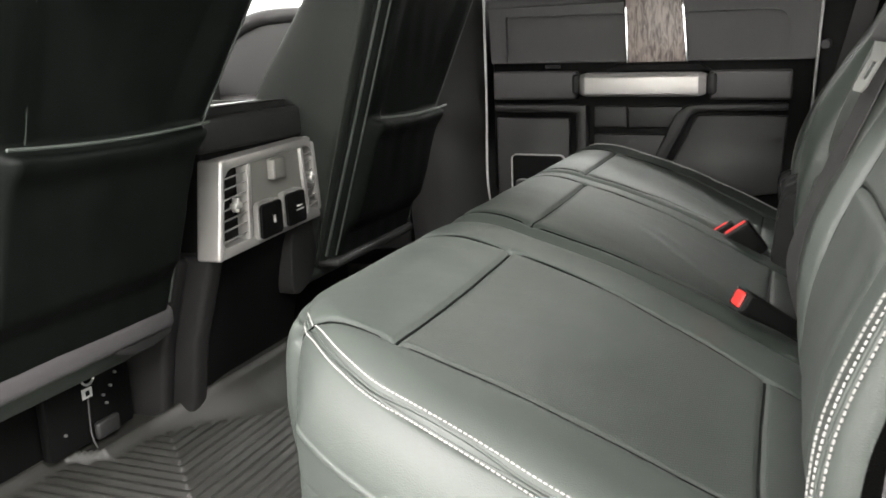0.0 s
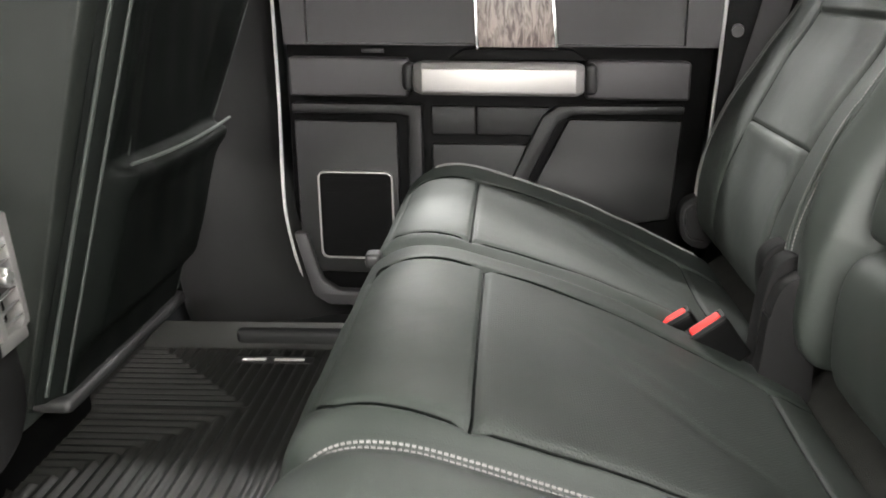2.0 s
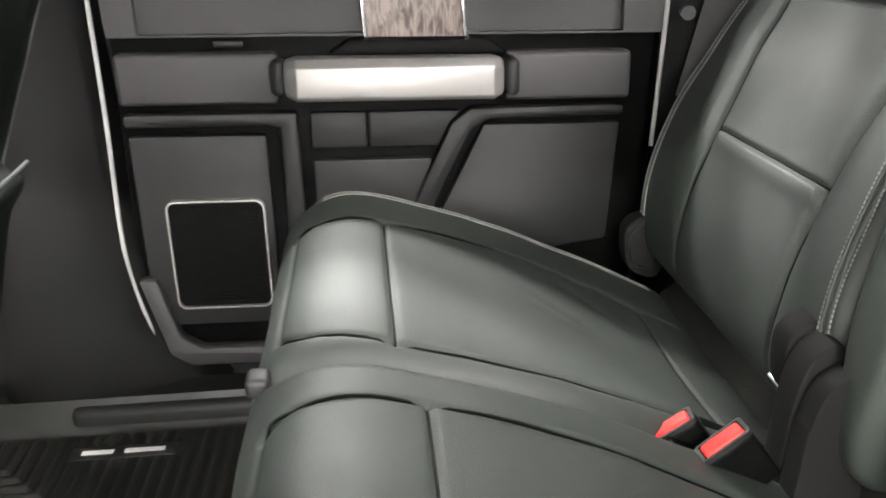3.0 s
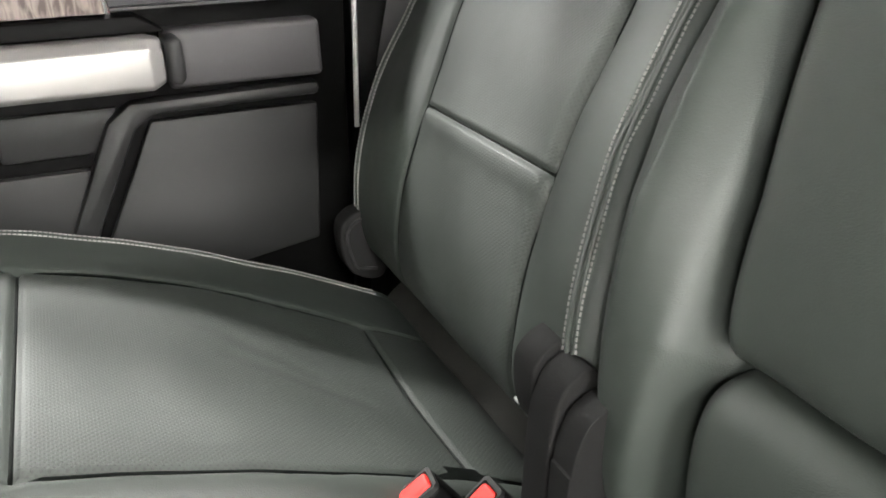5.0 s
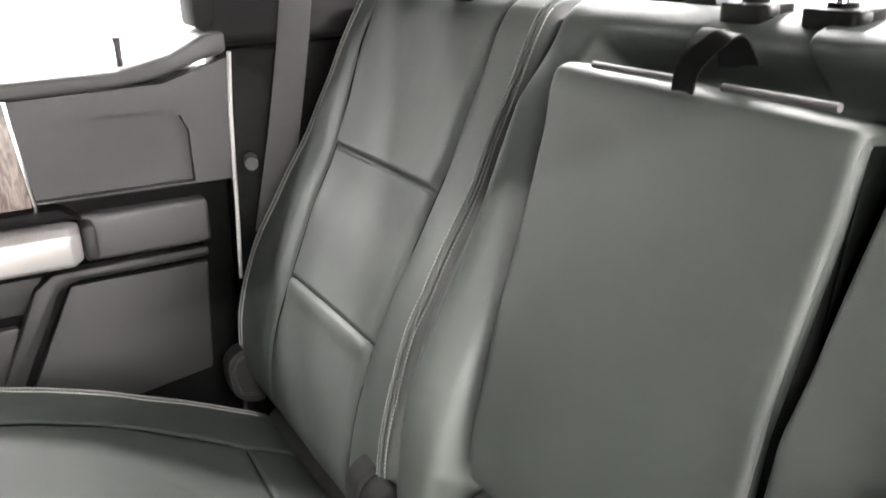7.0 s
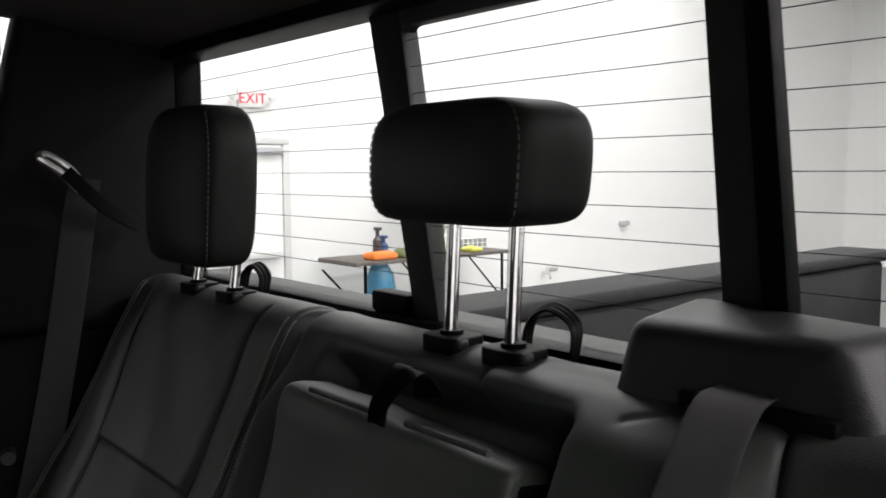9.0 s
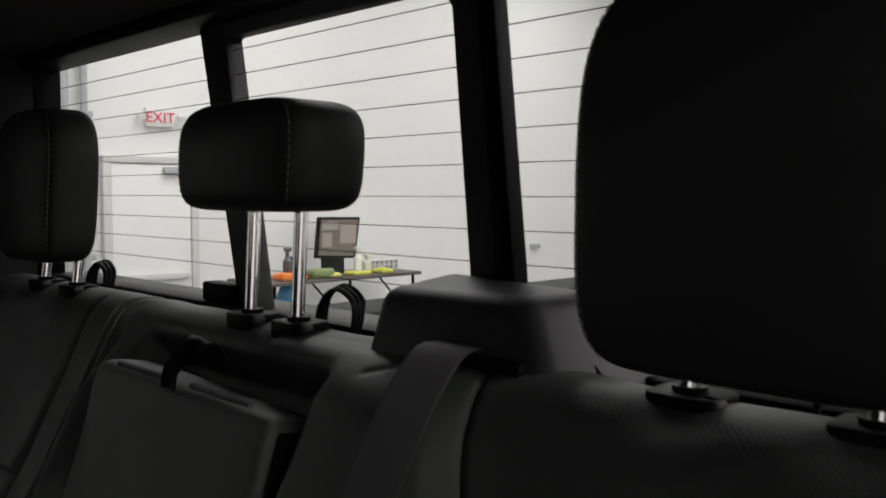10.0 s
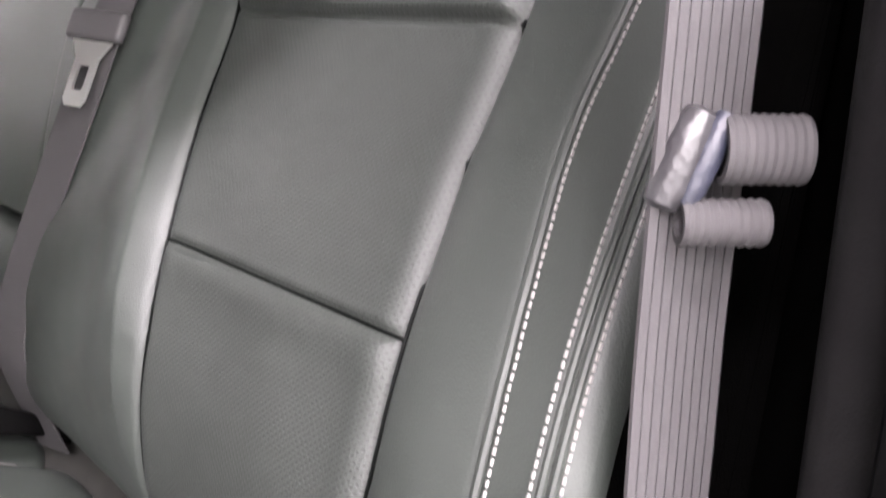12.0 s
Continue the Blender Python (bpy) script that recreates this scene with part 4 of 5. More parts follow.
def plan_end(y, sign, corner):
    """A cushion's end in plan: straight, with a round front corner of the given radius."""
    def end(S):
        x = np.asarray(CUSHION.at(S)[0])
        S0 = CX(-0.386)
        x = np.where(S < S0, -0.386, x)
        gap = np.clip(corner - (x + 0.400), 0, corner)
        return y + sign * (corner - np.sqrt(np.maximum(corner ** 2 - gap ** 2, 0)))
    return end


def cushion(t, y0, y1, fields, dips, seed, sewn_ends, corners, wrinkles):
    sewn = [seat_insert(*f) for f in fields]

    def lift(S, Y):
        h = ripple(S, Y, seed, 0.22, 0.0007) + ripple(S, Y, seed + 5, 0.07, 0.0001)
        for (a, b, *_), (left, right, cross, rear, front) in zip(fields, sewn):
            h += groove(S, Y, left, 0.0045, 0.0030) + groove(S, Y, right, 0.0045, 0.0030)
            h += groove(S, Y, cross, 0.0065, 0.0028) + groove(S, Y, rear, 0.0045, 0.0028) + groove(S, Y, front, 0.003, 0.003)
            u = np.clip((Y - a) / (b - a), 0, 1)
            bowl = np.clip((S - CX(-0.30)) / 0.12, 0, 1) * np.clip((CX(0.13) - S) / 0.12, 0, 1)
            h += -0.008 * np.sin(np.pi * u) * bowl
        for line in wrinkles:
            h += -0.0010 * np.exp(-(away(S, Y, [(CX(x), y) for x, y in line]) / 0.011) ** 2)
        for d in dips:
            h += -0.016 * np.exp(-((Y - d) / 0.024) ** 2) * np.clip((S - 0.16) / 0.1, 0.35, 1) - 0.004 * np.exp(-((Y - d) / 0.004) ** 2)
        for e in sewn_ends:
            away_ = (Y - e0(S)) if e == y0 else (e1(S) - Y)
            h += -0.004 * np.exp(-((away_ - 0.034) / 0.003) ** 2) * np.clip((S - CX(-0.372)) / 0.05, 0, 1)
        return h
    e0, e1 = plan_end(y0, 1, corners[0]), plan_end(y1, -1, corners[1])

    def roll(r):
        return lambda S: 0.0005 + r / (1 + np.exp(-(S - CX(-0.378)) / 0.008))
    pad = Pad(CUSHION, e0, e1, lift, (roll(0.080 if y0 in sewn_ends else 0.030), roll(0.030)), step=0.0032, wall=CX(-0.386))
    polys = []
    for left, right, cross, rear, front in sewn:
        polys.append([p for p in left[2:]] + [p for p in right[2:]][::-1])
    c = pad.build("cushion", t, [LEATHER, PERF], polys)
    for left, right, cross, rear, front in sewn:
        for line in (left, right, cross, rear):
            part("seam", tube(pad.line(line, 0.0012, 8)[0], 0.0016, 5), DARK_LEATHER, c)
    for e in sewn_ends:
        sgn = 1 if e == y0 else -1
        for off in (0.0285, 0.0395):
            end = e0 if e == y0 else e1
            where = [CX(x) for x in (-0.342, -0.33, -0.31, -0.26, -0.20, -0.1, 0.0, 0.105)]
            stitching(c, [pad.line([(q, float(end(q)) + sgn * off) for q in where], 0.0013, 30)], THREAD, label="pale grey stitching")
        for off in (0.0318, 0.0362):
            part("piping", tube(pad.line([(q, float(end(q)) + sgn * off) for q in where], 0.0004, 16)[0], 0.0015, 6), LEATHER, c)
    for d in dips:
        for off in (-0.0042, 0.0042):
            stitching(c, [pad.line([(CX(-0.395) - 0.02, d + off), (CX(-0.33), d + off), (CX(-0.1), d + off), (CX(0.1), d + off)], 0.0012, 30)], THREAD, wide=0.0012, label="pale grey stitching")
    part("base_frame", box((-0.33, y0 + 0.10, 0.0), (0.12, y1 - 0.10, 0.07), 0.01), BLACK, c, "black steel base")
    part("carpet_strip", prism([(0.110, 0.05), (0.110, 0.165), (0.134, 0.190), (0.165, 0.212), (0.23, 0.240), (0.23, 0.05)], y0 + 0.01, y1 - 0.01, "y", 0.004), STRIP, c, "dark carpet strip behind the cushion")
    return pad


# ---- the bench: backrests ----
def path_y(pairs):
    return [(BZ(z), y) for z, y in pairs]


def edge_of(pairs):
    """A pad's end that moves with height."""
    zs, ys = [BZ(z) for z, _ in pairs], [y for _, y in pairs]
    return lambda S: np.interp(S, zs, ys)


LEFT_IN = path_y(((0.245, 0.800), (0.39, 0.816), (0.456, 0.834), (0.540, 0.868), (0.612, 0.899), (0.663, 0.927), (0.71, 0.953), (0.757, 0.975), (0.80, 0.986), (0.818, 0.994)))
LEFT_OUT = path_y(((0.245, 0.565), (0.39, 0.571), (0.461, 0.579), (0.542, 0.590), (0.612, 0.598), (0.65, 0.600), (0.712, 0.590), (0.769, 0.584), (0.818, 0.584)))
RIGHT_IN = path_y(((0.245, 1.615), (0.347, 1.621), (0.456, 1.637), (0.614, 1.659), (0.72, 1.675), (0.79, 1.672), (0.818, 1.670)))
RIGHT_OUT = path_y(((0.245, 1.885), (0.347, 1.882), (0.456, 1.893), (0.56, 1.930), (0.614, 1.953), (0.72, 1.995), (0.79, 2.005), (0.818, 2.01)))
FLAP = path_y(((0.30, 0.487), (0.42, 0.499), (0.491, 0.510), (0.567, 0.525), (0.624, 0.525), (0.66, 0.528), (0.70, 0.530), (0.734, 0.535), (0.757, 0.544), (0.772, 0.560), (0.778, 0.585)))
NEAR_END = edge_of(((0.2, 0.422), (0.504, 0.456), (0.577, 0.468), (0.64, 0.474), (0.724, 0.487), (0.785, 0.496), (0.82, 0.496)))
INSET = (0.016, -0.026)
SPLIT = ((0.2, 1.522), (0.37, 1.528), (0.43, 1.542), (0.523, 1.572), (0.607, 1.582), (0.79, 1.594), (0.82, 1.596))
FAR_END = edge_of(((0.2, 2.038), (0.36, 2.046), (0.50, 2.060), (0.71, 2.074), (0.82, 2.080)))
ARM_NEAR = ((0.24, 1.070), (0.40, 1.110), (0.50, 1.132), (0.58, 1.146), (0.66, 1.150), (0.775, 1.154))
ARM_FAR = ((0.24, 1.436), (0.40, 1.422), (0.50, 1.432), (0.62, 1.456), (0.77, 1.480))


def backrest(t, ends, fields, seed, recess=None, flaps=(), seams=(), sewn_ends=(0, 1), dimples=()):
    def lift(S, Y):
        h = ripple(S, Y, seed, 0.2, 0.0010) + ripple(S, Y, seed + 4, 0.06, 0.00012)
        for inner, outer in fields:
            lo, hi = (inner, outer) if inner[0][1] < outer[0][1] else (outer, inner)
            for line in (inner, outer):
                h += -0.0035 * np.exp(-(away(S, Y, line) / 0.0028) ** 2) - 0.0015 * np.exp(-(away(S, Y, line) / 0.009) ** 2)
            ya = np.interp(S, [q[0] for q in lo], [q[1] for q in lo])
            yb = np.interp(S, [q[0] for q in hi], [q[1] for q in hi])
            d = np.minimum(Y - ya, yb - Y)
            field = np.clip(d / 0.012, 0, 1)
            deep = 1 / (1 + np.exp(-d / 0.012))
            low = np.clip((BZ(0.81) - S) / 0.13, 0, 1)
            low = low * low * (3 - 2 * low) * np.clip((S - BZ(0.29)) / 0.12, 0, 1)
            h += -0.007 * deep * low
            h += low * (-0.007 * np.clip(1 - np.abs(Y - ya - 0.001) / 0.022, 0, 1) ** 2 * (Y > ya) - 0.007 * (1 / (1 + np.exp((Y - ya) / 0.0045))) * np.exp(-np.clip(ya - Y, 0, 1) / 0.03))
            h += (0.008 if inner is LEFT_IN else 0.0015) * low * np.clip((Y - yb) / 0.024, 0, 1) * np.exp(-np.clip(Y - yb - 0.024, 0, 1) / 0.035)
            h += low * (0.002 * np.exp(-((Y - ya + 0.042) / 0.032) ** 2) + (0.009 if inner is LEFT_IN else 0.003) * np.exp(-((Y - yb - 0.045) / 0.040) ** 2))
            h += field * (-0.006 * np.exp(-((S - BZ(0.456)) / 0.0030) ** 2) + 0.003 * np.exp(-((S - BZ(0.445)) / 0.014) ** 2))
            step = BZ(0.614)
            h += field * (0.007 * np.exp(-np.clip(S - step, 0, 1) / 0.05) * (S > step) - 0.009 * np.exp(-((S - step) / 0.0030) ** 2))
        for yy, zz in dimples:
            h += -0.005 * np.exp(-((Y - yy) / 0.034) ** 2 - ((S - BZ(zz)) / 0.018) ** 2)
        for flap in flaps:
            h += groove(S, Y, flap, 0.002, 0.003)
        for line in seams:
            h += groove(S, Y, line, 0.003, 0.003)
        for k in sewn_ends:
            h += -0.003 * np.exp(-((Y - ends[k](S) - INSET[k]) / 0.003) ** 2)
        if recess:
            ra, rb = np.interp(S, [BZ(z) for z, _ in ARM_NEAR], [y - 0.009 for _, y in ARM_NEAR]), np.interp(S, [BZ(z) for z, _ in ARM_FAR], [y + 0.015 for _, y in ARM_FAR])
            za, zb = recess
            m = 1 / (1 + np.exp(-(Y - ra) / 0.004)) / (1 + np.exp((Y - rb) / 0.004)) / (1 + np.exp(-(S - BZ(za)) / 0.004)) / (1 + np.exp((S - BZ(zb)) / 0.004))
            rise = np.clip((BZ(0.822) - S) / 0.075, 0, 1)
            shelf = 1 / (1 + np.exp(-(Y - 0.995) / 0.014)) * (Y < 1.25) * rise * rise * (3 - 2 * rise) * np.clip((S - BZ(0.47)) / 0.12, 0, 1)
            h += -0.050 * m + 0.029 * shelf * (1 - m)
            up = np.clip((BZ(zb) - S) / 0.09, 0, 1)
            d = np.clip((Y - rb) / 0.050, 0, 1)
            rim = d * d * (3 - 2 * d) * np.exp(-np.clip(Y - rb - 0.050, 0, 1) / 0.030) * np.clip((S - BZ(0.34)) / 0.14, 0, 1) * (Y > 1.25) * up * up * (3 - 2 * up)
            h += 0.028 * rim * (1 - m)
        return h
    pad = Pad(BACK, ends[0], ends[1], lift, 0.022, step=0.0025)
    polys = []
    for inner, outer in fields:
        lo, hi = (inner, outer) if inner[0][1] < outer[0][1] else (outer, inner)
        polys.append(lo + hi[::-1])
    # end faces are black: the side's shade is in their colour
    b = pad.build("backrest", t, [LEATHER, PERF, GAP_SHADE], polys)
    for inner, outer in fields:
        for line in (inner, outer):
            part("seam", tube(pad.line(line, 0.0008, 8)[0], 0.0014, 5), DARK_LEATHER, b)
        for z in (0.456, 0.614):
            ends_ = [float(np.interp(BZ(z), [q[0] for q in side], [q[1] for q in side])) for side in (inner, outer)]
            part("seam", tube(pad.line([(BZ(z), ends_[0]), (BZ(z), ends_[1])], 0.0003)[0], 0.0016, 5), DARK_LEATHER, b)
    for k in sewn_ends:
        for off in (INSET[k] - 0.0065, INSET[k] + 0.0065):
            stitching(b, [pad.line([(BZ(z), float(ends[k](BZ(z))) + off) for z in (0.262, 0.35, 0.5, 0.65, 0.79, 0.815)], 0.0012, 24)], THREAD, label="pale grey stitching")
        for off in (-0.0026, 0.0026):
            pts, nor = pad.line([(BZ(z), float(ends[k](BZ(z))) + INSET[k] + off) for z in (0.262, 0.35, 0.5, 0.65, 0.79, 0.815)], 0.0004, 14)
            part("piping", tube(pts, 0.0021, 8), LEATHER, b)
    for flap in flaps:
        stitching(b, [pad.line([(s, y - 0.0065) for s, y in flap], 0.0014, 14)], THREAD, label="pale grey stitching")
        pts, nor = pad.line(flap, 0.0005, 14)
        part("piping", tube(pts, 0.0028, 8), LEATHER, b)
    return b, pad


def guide(parent, y, z=0.826, x=0.385):
    """The flat plastic plate round one headrest post, with its collar and button."""
    plate = prism(rounded(x - 0.021, x + 0.022, y - 0.027, y + 0.025, 0.011), z - 0.012, z + 0.004, "z", 0.005, 3)
    g = part("post_guide", plate, BLACK, parent, "black plastic post guide")
    part("collar", tube([(x, y, z - 0.006), (x, y, z + 0.008)], 0.0115, 18), BLACK, g)
    part("button", box((x - 0.017, y - 0.029, z - 0.006), (x - 0.002, y - 0.010, z + 0.004), 0.004, 3), PLASTIC, g, "small release button")


def arm_rest(b):
    prof = Profile([(0.19, 0.396), (0.156, 0.401), (0.147, 0.420), (0.158, 0.470), (0.186, 0.540), (0.222, 0.618), (0.263, 0.712), (0.278, 0.758), (0.294, 0.775), (0.335, 0.770)])
    k = int(np.argmax(prof.p[:, 1]))

    def edge(pairs):
        return lambda S: np.interp(np.interp(S, prof.s[:k], prof.p[:k, 1]), [z for z, _ in pairs], [y for _, y in pairs])
    near, far = edge(ARM_NEAR), edge(ARM_FAR)

    def lift(S, Y):
        u = np.clip((Y - near(S)) / (far(S) - near(S)), 0, 1)
        return ripple(S, Y, 41, 0.2, 0.0008) - 0.008 * (1 - u) ** 1.5
    arm = Pad(prof, near, far, lift, (0.011, 0.014))
    # near-black ends paint the shaded gap beside the arm rest
    arm.build("arm_rest", b, [LEATHER, PERF, DARK_LEATHER], (), "folded-up leather arm rest")
    pts, nor = arm.line([(s, float(near(s)) + 0.004) for s in np.linspace(0.10, 0.50, 9)], -0.004, 8)
    part("piping", tube(pts, 0.003, 8), LEATHER, b)
    foot = Profile([(0.205, 0.226), (0.142, 0.234), (0.124, 0.258), (0.119, 0.305), (0.123, 0.355), (0.136, 0.384), (0.165, 0.394), (0.205, 0.388)])
    Pad(foot, lambda S: np.interp(S, (0.0, foot.length), (1.040, 1.062)), 1.424, lambda S, Y: ripple(S, Y, 44, 0.2, 0.001), 0.026).build("arm_rest_foot", b, [LEATHER, PERF])
    for u0, u1 in ((1.315, 1.415), (1.170, 1.268)):
        part("latch_bar", tube([(0.283, u0, 0.7805), (0.283, u1, 0.7805)], 0.0032, 8), SOFT_PLASTIC, b, "grey plastic latch bar")
    # the strap: a loop of webbing, half turned, hanging over the latch bars
    loop = spline([(0.330, 1.306, 0.786), (0.326, 1.308, 0.806), (0.312, 1.308, 0.816), (0.296, 1.306, 0.806), (0.282, 1.304, 0.790), (0.277, 1.302, 0.774)], 8)
    part("pull_strap", ribbon(loop, (0, 1, 0), 0.022, 0.002, 0), BLACK, b, "black webbing pull strap")
    back = spline([(0.277, 1.302, 0.774), (0.279, 1.298, 0.792), (0.294, 1.292, 0.808), (0.312, 1.288, 0.814), (0.330, 1.286, 0.790)], 8)
    part("pull_strap", ribbon(back, (-0.25, 0.95, 0.15), 0.018, 0.002, 0), BLACK, b, "black webbing pull strap")


def benches():
    big = thing("rear_bench_seat", (0.0, 1.0, 0.0), "black leather two-place rear bench seat with folded-up arm rest", "bench seat", "rear seats")
    cushion(big, 0.466, 1.527, ((0.588, 0.944, -0.230), (1.100, 1.460, -0.246)), (1.070,), 3, (0.466,), (0.30, 0.03), (((-0.15, 1.37), (-0.05, 1.31)), ((-0.12, 1.31), (-0.02, 1.23)), ((-0.10, 1.41), (0.0, 1.38)), ((-0.06, 1.27), (0.02, 1.20))))
    b, pad = backrest(big, (NEAR_END, edge_of([(z, y - 0.022) for z, y in SPLIT])), ((LEFT_IN, LEFT_OUT),), 21, (0.20, 0.792), (FLAP,), (path_y(((0.80, 1.10), (0.815, 1.06), (0.822, 1.045))),), (0,), ((0.727, 0.812), (0.843, 0.812)))
    for y in (0.727, 0.843):
        guide(b, y, 0.822, 0.405)
    for y in (1.257, 1.340):
        guide(b, y, 0.826, 0.392)
    arm_rest(b)
    for y0, y1, rise in ((1.506, 1.540, 0.0), (1.476, 1.502, -0.014)):
        hinge = [(px, pz + (rise if pz > 0.3 else 0.0)) for px, pz in spline([(0.068, 0.16), (0.072, 0.24), (0.080, 0.318), (0.098, 0.349), (0.122, 0.335), (0.13, 0.16)], 5, True).tolist()]
        part("hinge_cover", prism(hinge, y0, y1, "y", 0.009, 3), TRIM, b, "black plastic hinge cover")
    small = thing("rear_bench_seat", (0.0, 1.78, 0.0), "black leather single rear seat with perforated centre", "bench seat", "rear seats")
    cushion(small, 1.533, 2.012, ((1.556, 1.882, -0.266, 0.052),), (), 9, (2.012,), (0.03, 0.12), (((-0.13, 1.81), (-0.03, 1.73)), ((-0.10, 1.75), (0.0, 1.69)), ((-0.06, 1.84), (0.01, 1.79))))
    part("buckle_pocket", prism([(-0.030, 0.246), (0.078, 0.200), (0.078, 0.214), (0.03, 0.238), (-0.026, 0.260)], 1.486, 1.594, "y", 0.004, 3), DARK_LEATHER, small, "dark fabric pocket round the buckles")
    part("bracket", tube([(0.105, 1.609, 0.270), (0.105, 1.569, 0.269)], 0.0022, 8), STEEL, small, "bright steel bracket")
    part("fabric_tab", box((-0.394, 1.517, 0.332), (-0.374, 1.543, 0.350), 0.005, 3), PLASTIC, small, "small dark fabric tab")
    b2, pad2 = backrest(small, (edge_of([(z, y - 0.012) for z, y in SPLIT]), FAR_END), ((RIGHT_IN, RIGHT_OUT),), 33, dimples=((1.782, 0.814), (1.898, 0.814)))
    for y in (1.782, 1.898):
        guide(b2, y, 0.822, 0.388)
    for y, x, z in ((1.560, 0.096, 0.325), (2.022, 0.088, 0.268)):
        pts = [(x + 0.040, z - 0.055), (x - 0.004, z - 0.042), (x - 0.013, z + 0.008), (x, z + 0.030), (x + 0.026, z + 0.036), (x + 0.055, z + 0.026)]
        part("hinge_flap", prism([tuple(p) for p in spline(pts, 5, True)], y - 0.018, y + 0.014, "y", 0.008, 3), TRIM, b2, "dark fabric flap over the hinge")
        rim = [(p[0], y - 0.0192, p[1]) for p in spline([(x + 0.030, z - 0.044), (x + 0.003, z - 0.034), (x - 0.005, z + 0.006), (x + 0.006, z + 0.022), (x + 0.026, z + 0.027)], 8)]
        part("hinge_seam", tube(rim, 0.0024, 6), PLASTIC, b2)


# ---- headrests ----
def headrest(y, width, z0, z1, xf, xb, posts, post_x, label, lean=0.0, top_round=3.2):
    """A stuffed block, rounder at its top, on two bright posts."""
    t = thing("headrest", (post_x, y, z0 - 0.03), label, "headrest", "rear headrests")
    h, w, deep = (z1 - z0) / 2, width / 2, (xb - xf) / 2
    n, m = 56, 36
    verts, faces = [], []
    for q in range(m + 1):
        g = math.sin(math.pi * (q / m - 0.5))
        p = top_round if g > 0 else 5.5
        taper = max(0.0, 1 - abs(g) ** p) ** (1 / p)
        thin = max(0.0, 1 - abs(g) ** 4.5) ** (1 / 4.5)
        for k in range(n):
            a = 2 * math.pi * k / n
            c, s = math.cos(a), math.sin(a)
            ux, uy = math.copysign(abs(c) ** 0.30, c), math.copysign(abs(s) ** 0.30, s)
            x = (xf + xb) / 2 + ux * deep * (0.30 + 0.70 * thin) * (1 if q not in (0, m) else 0.0) + lean * g * h
            x -= 0.008 * (ux < 0) * (1 - uy * uy) * (1 - g * g)
            verts.append((x, y + uy * w * (0.22 + 0.78 * taper) * (1 if q not in (0, m) else 0.0) * (1 - 0.03 * max(0, -g)), (z0 + z1) / 2 + h * g))
    for q in range(m):
        for k in range(n):
            faces.append((q * n + k, q * n + (k + 1) % n, (q + 1) * n + (k + 1) % n, (q + 1) * n + k))
    mesh = bpy.data.meshes.new("cushion")
    verts = verts[n:-n]
    faces = [tuple(i - n for i in f) for f in faces[n:-n]]
    faces.append(tuple(range(n))[::-1])
    faces.append(tuple(range(len(verts) - n, len(verts))))
    mesh.from_pydata(verts, [], faces)
    finish("cushion", mesh, SHADED_LEATHER, t, "", True)
    for sgn in (-1, 1):
        k = round(n / 2 - sgn * n * 0.145) % n if sgn > 0 else round(n / 2 + n * 0.145) % n
        pts = np.array([verts[q * n + k] for q in range(3, m - 5)])
        nor = np.tile((-0.8, 0.6 * sgn, 0.0), (len(pts), 1))
        stitching(t, [(pts + 0.0008 * nor, nor)], DARK_THREAD, 0.005, 0.0075, 0.0010, name="stitching")
    for p in posts:
        part("post", tube([(post_x, p, 0.806), (post_x, p, 0.826), (post_x + 0.008, p, z0 + 0.03)], 0.0068, 16), CHROME, t, "bright chrome post")
    return t


def headrests():
    left = headrest(0.780, 0.226, 0.846, 1.088, 0.334, 0.413, (0.727, 0.843), 0.402, "black leather outer headrest pushed down on the backrest", 0.05)
    headrest(1.303, 0.214, 0.936, 1.044, 0.340, 0.438, (1.257, 1.340), 0.390, "small black leather middle headrest raised on chrome posts", 0.05, 3.3)
    headrest(1.850, 0.224, 0.858, 1.072, 0.334, 0.410, (1.782, 1.898), 0.386, "black leather outer headrest pushed down on the backrest", 0.05)
    part("release_button", tube([(0.378, 0.680, 0.935), (0.378, 0.6645, 0.935)], 0.010, 20, bm=tube([(0.378, 0.684, 0.935), (0.378, 0.6665, 0.935)], 0.016, 20)), BLACK, left, "round black release button")
    for y, x, z, half in ((0.738, 0.446, 0.864, 0.040), (1.265, 0.450, 0.857, 0.032), (1.830, 0.442, 0.852, 0.034)):
        s = thing("tether_strap", (x, y, 0.82), "black webbing loop behind the headrest", "strap", "tether loops")
        loop = spline([(x - 0.004, y + half, 0.800), (x, y + half * 0.85, z - 0.016), (x + 0.002, y + half * 0.1, z), (x, y - half * 0.8, z - 0.010), (x - 0.004, y - half, z - 0.030), (x - 0.006, y - half * 0.8, 0.800)], 8)
        part("loop", ribbon(loop, (1, 0.3, 0.2), 0.020, 0.0022, 3), BLACK, s)


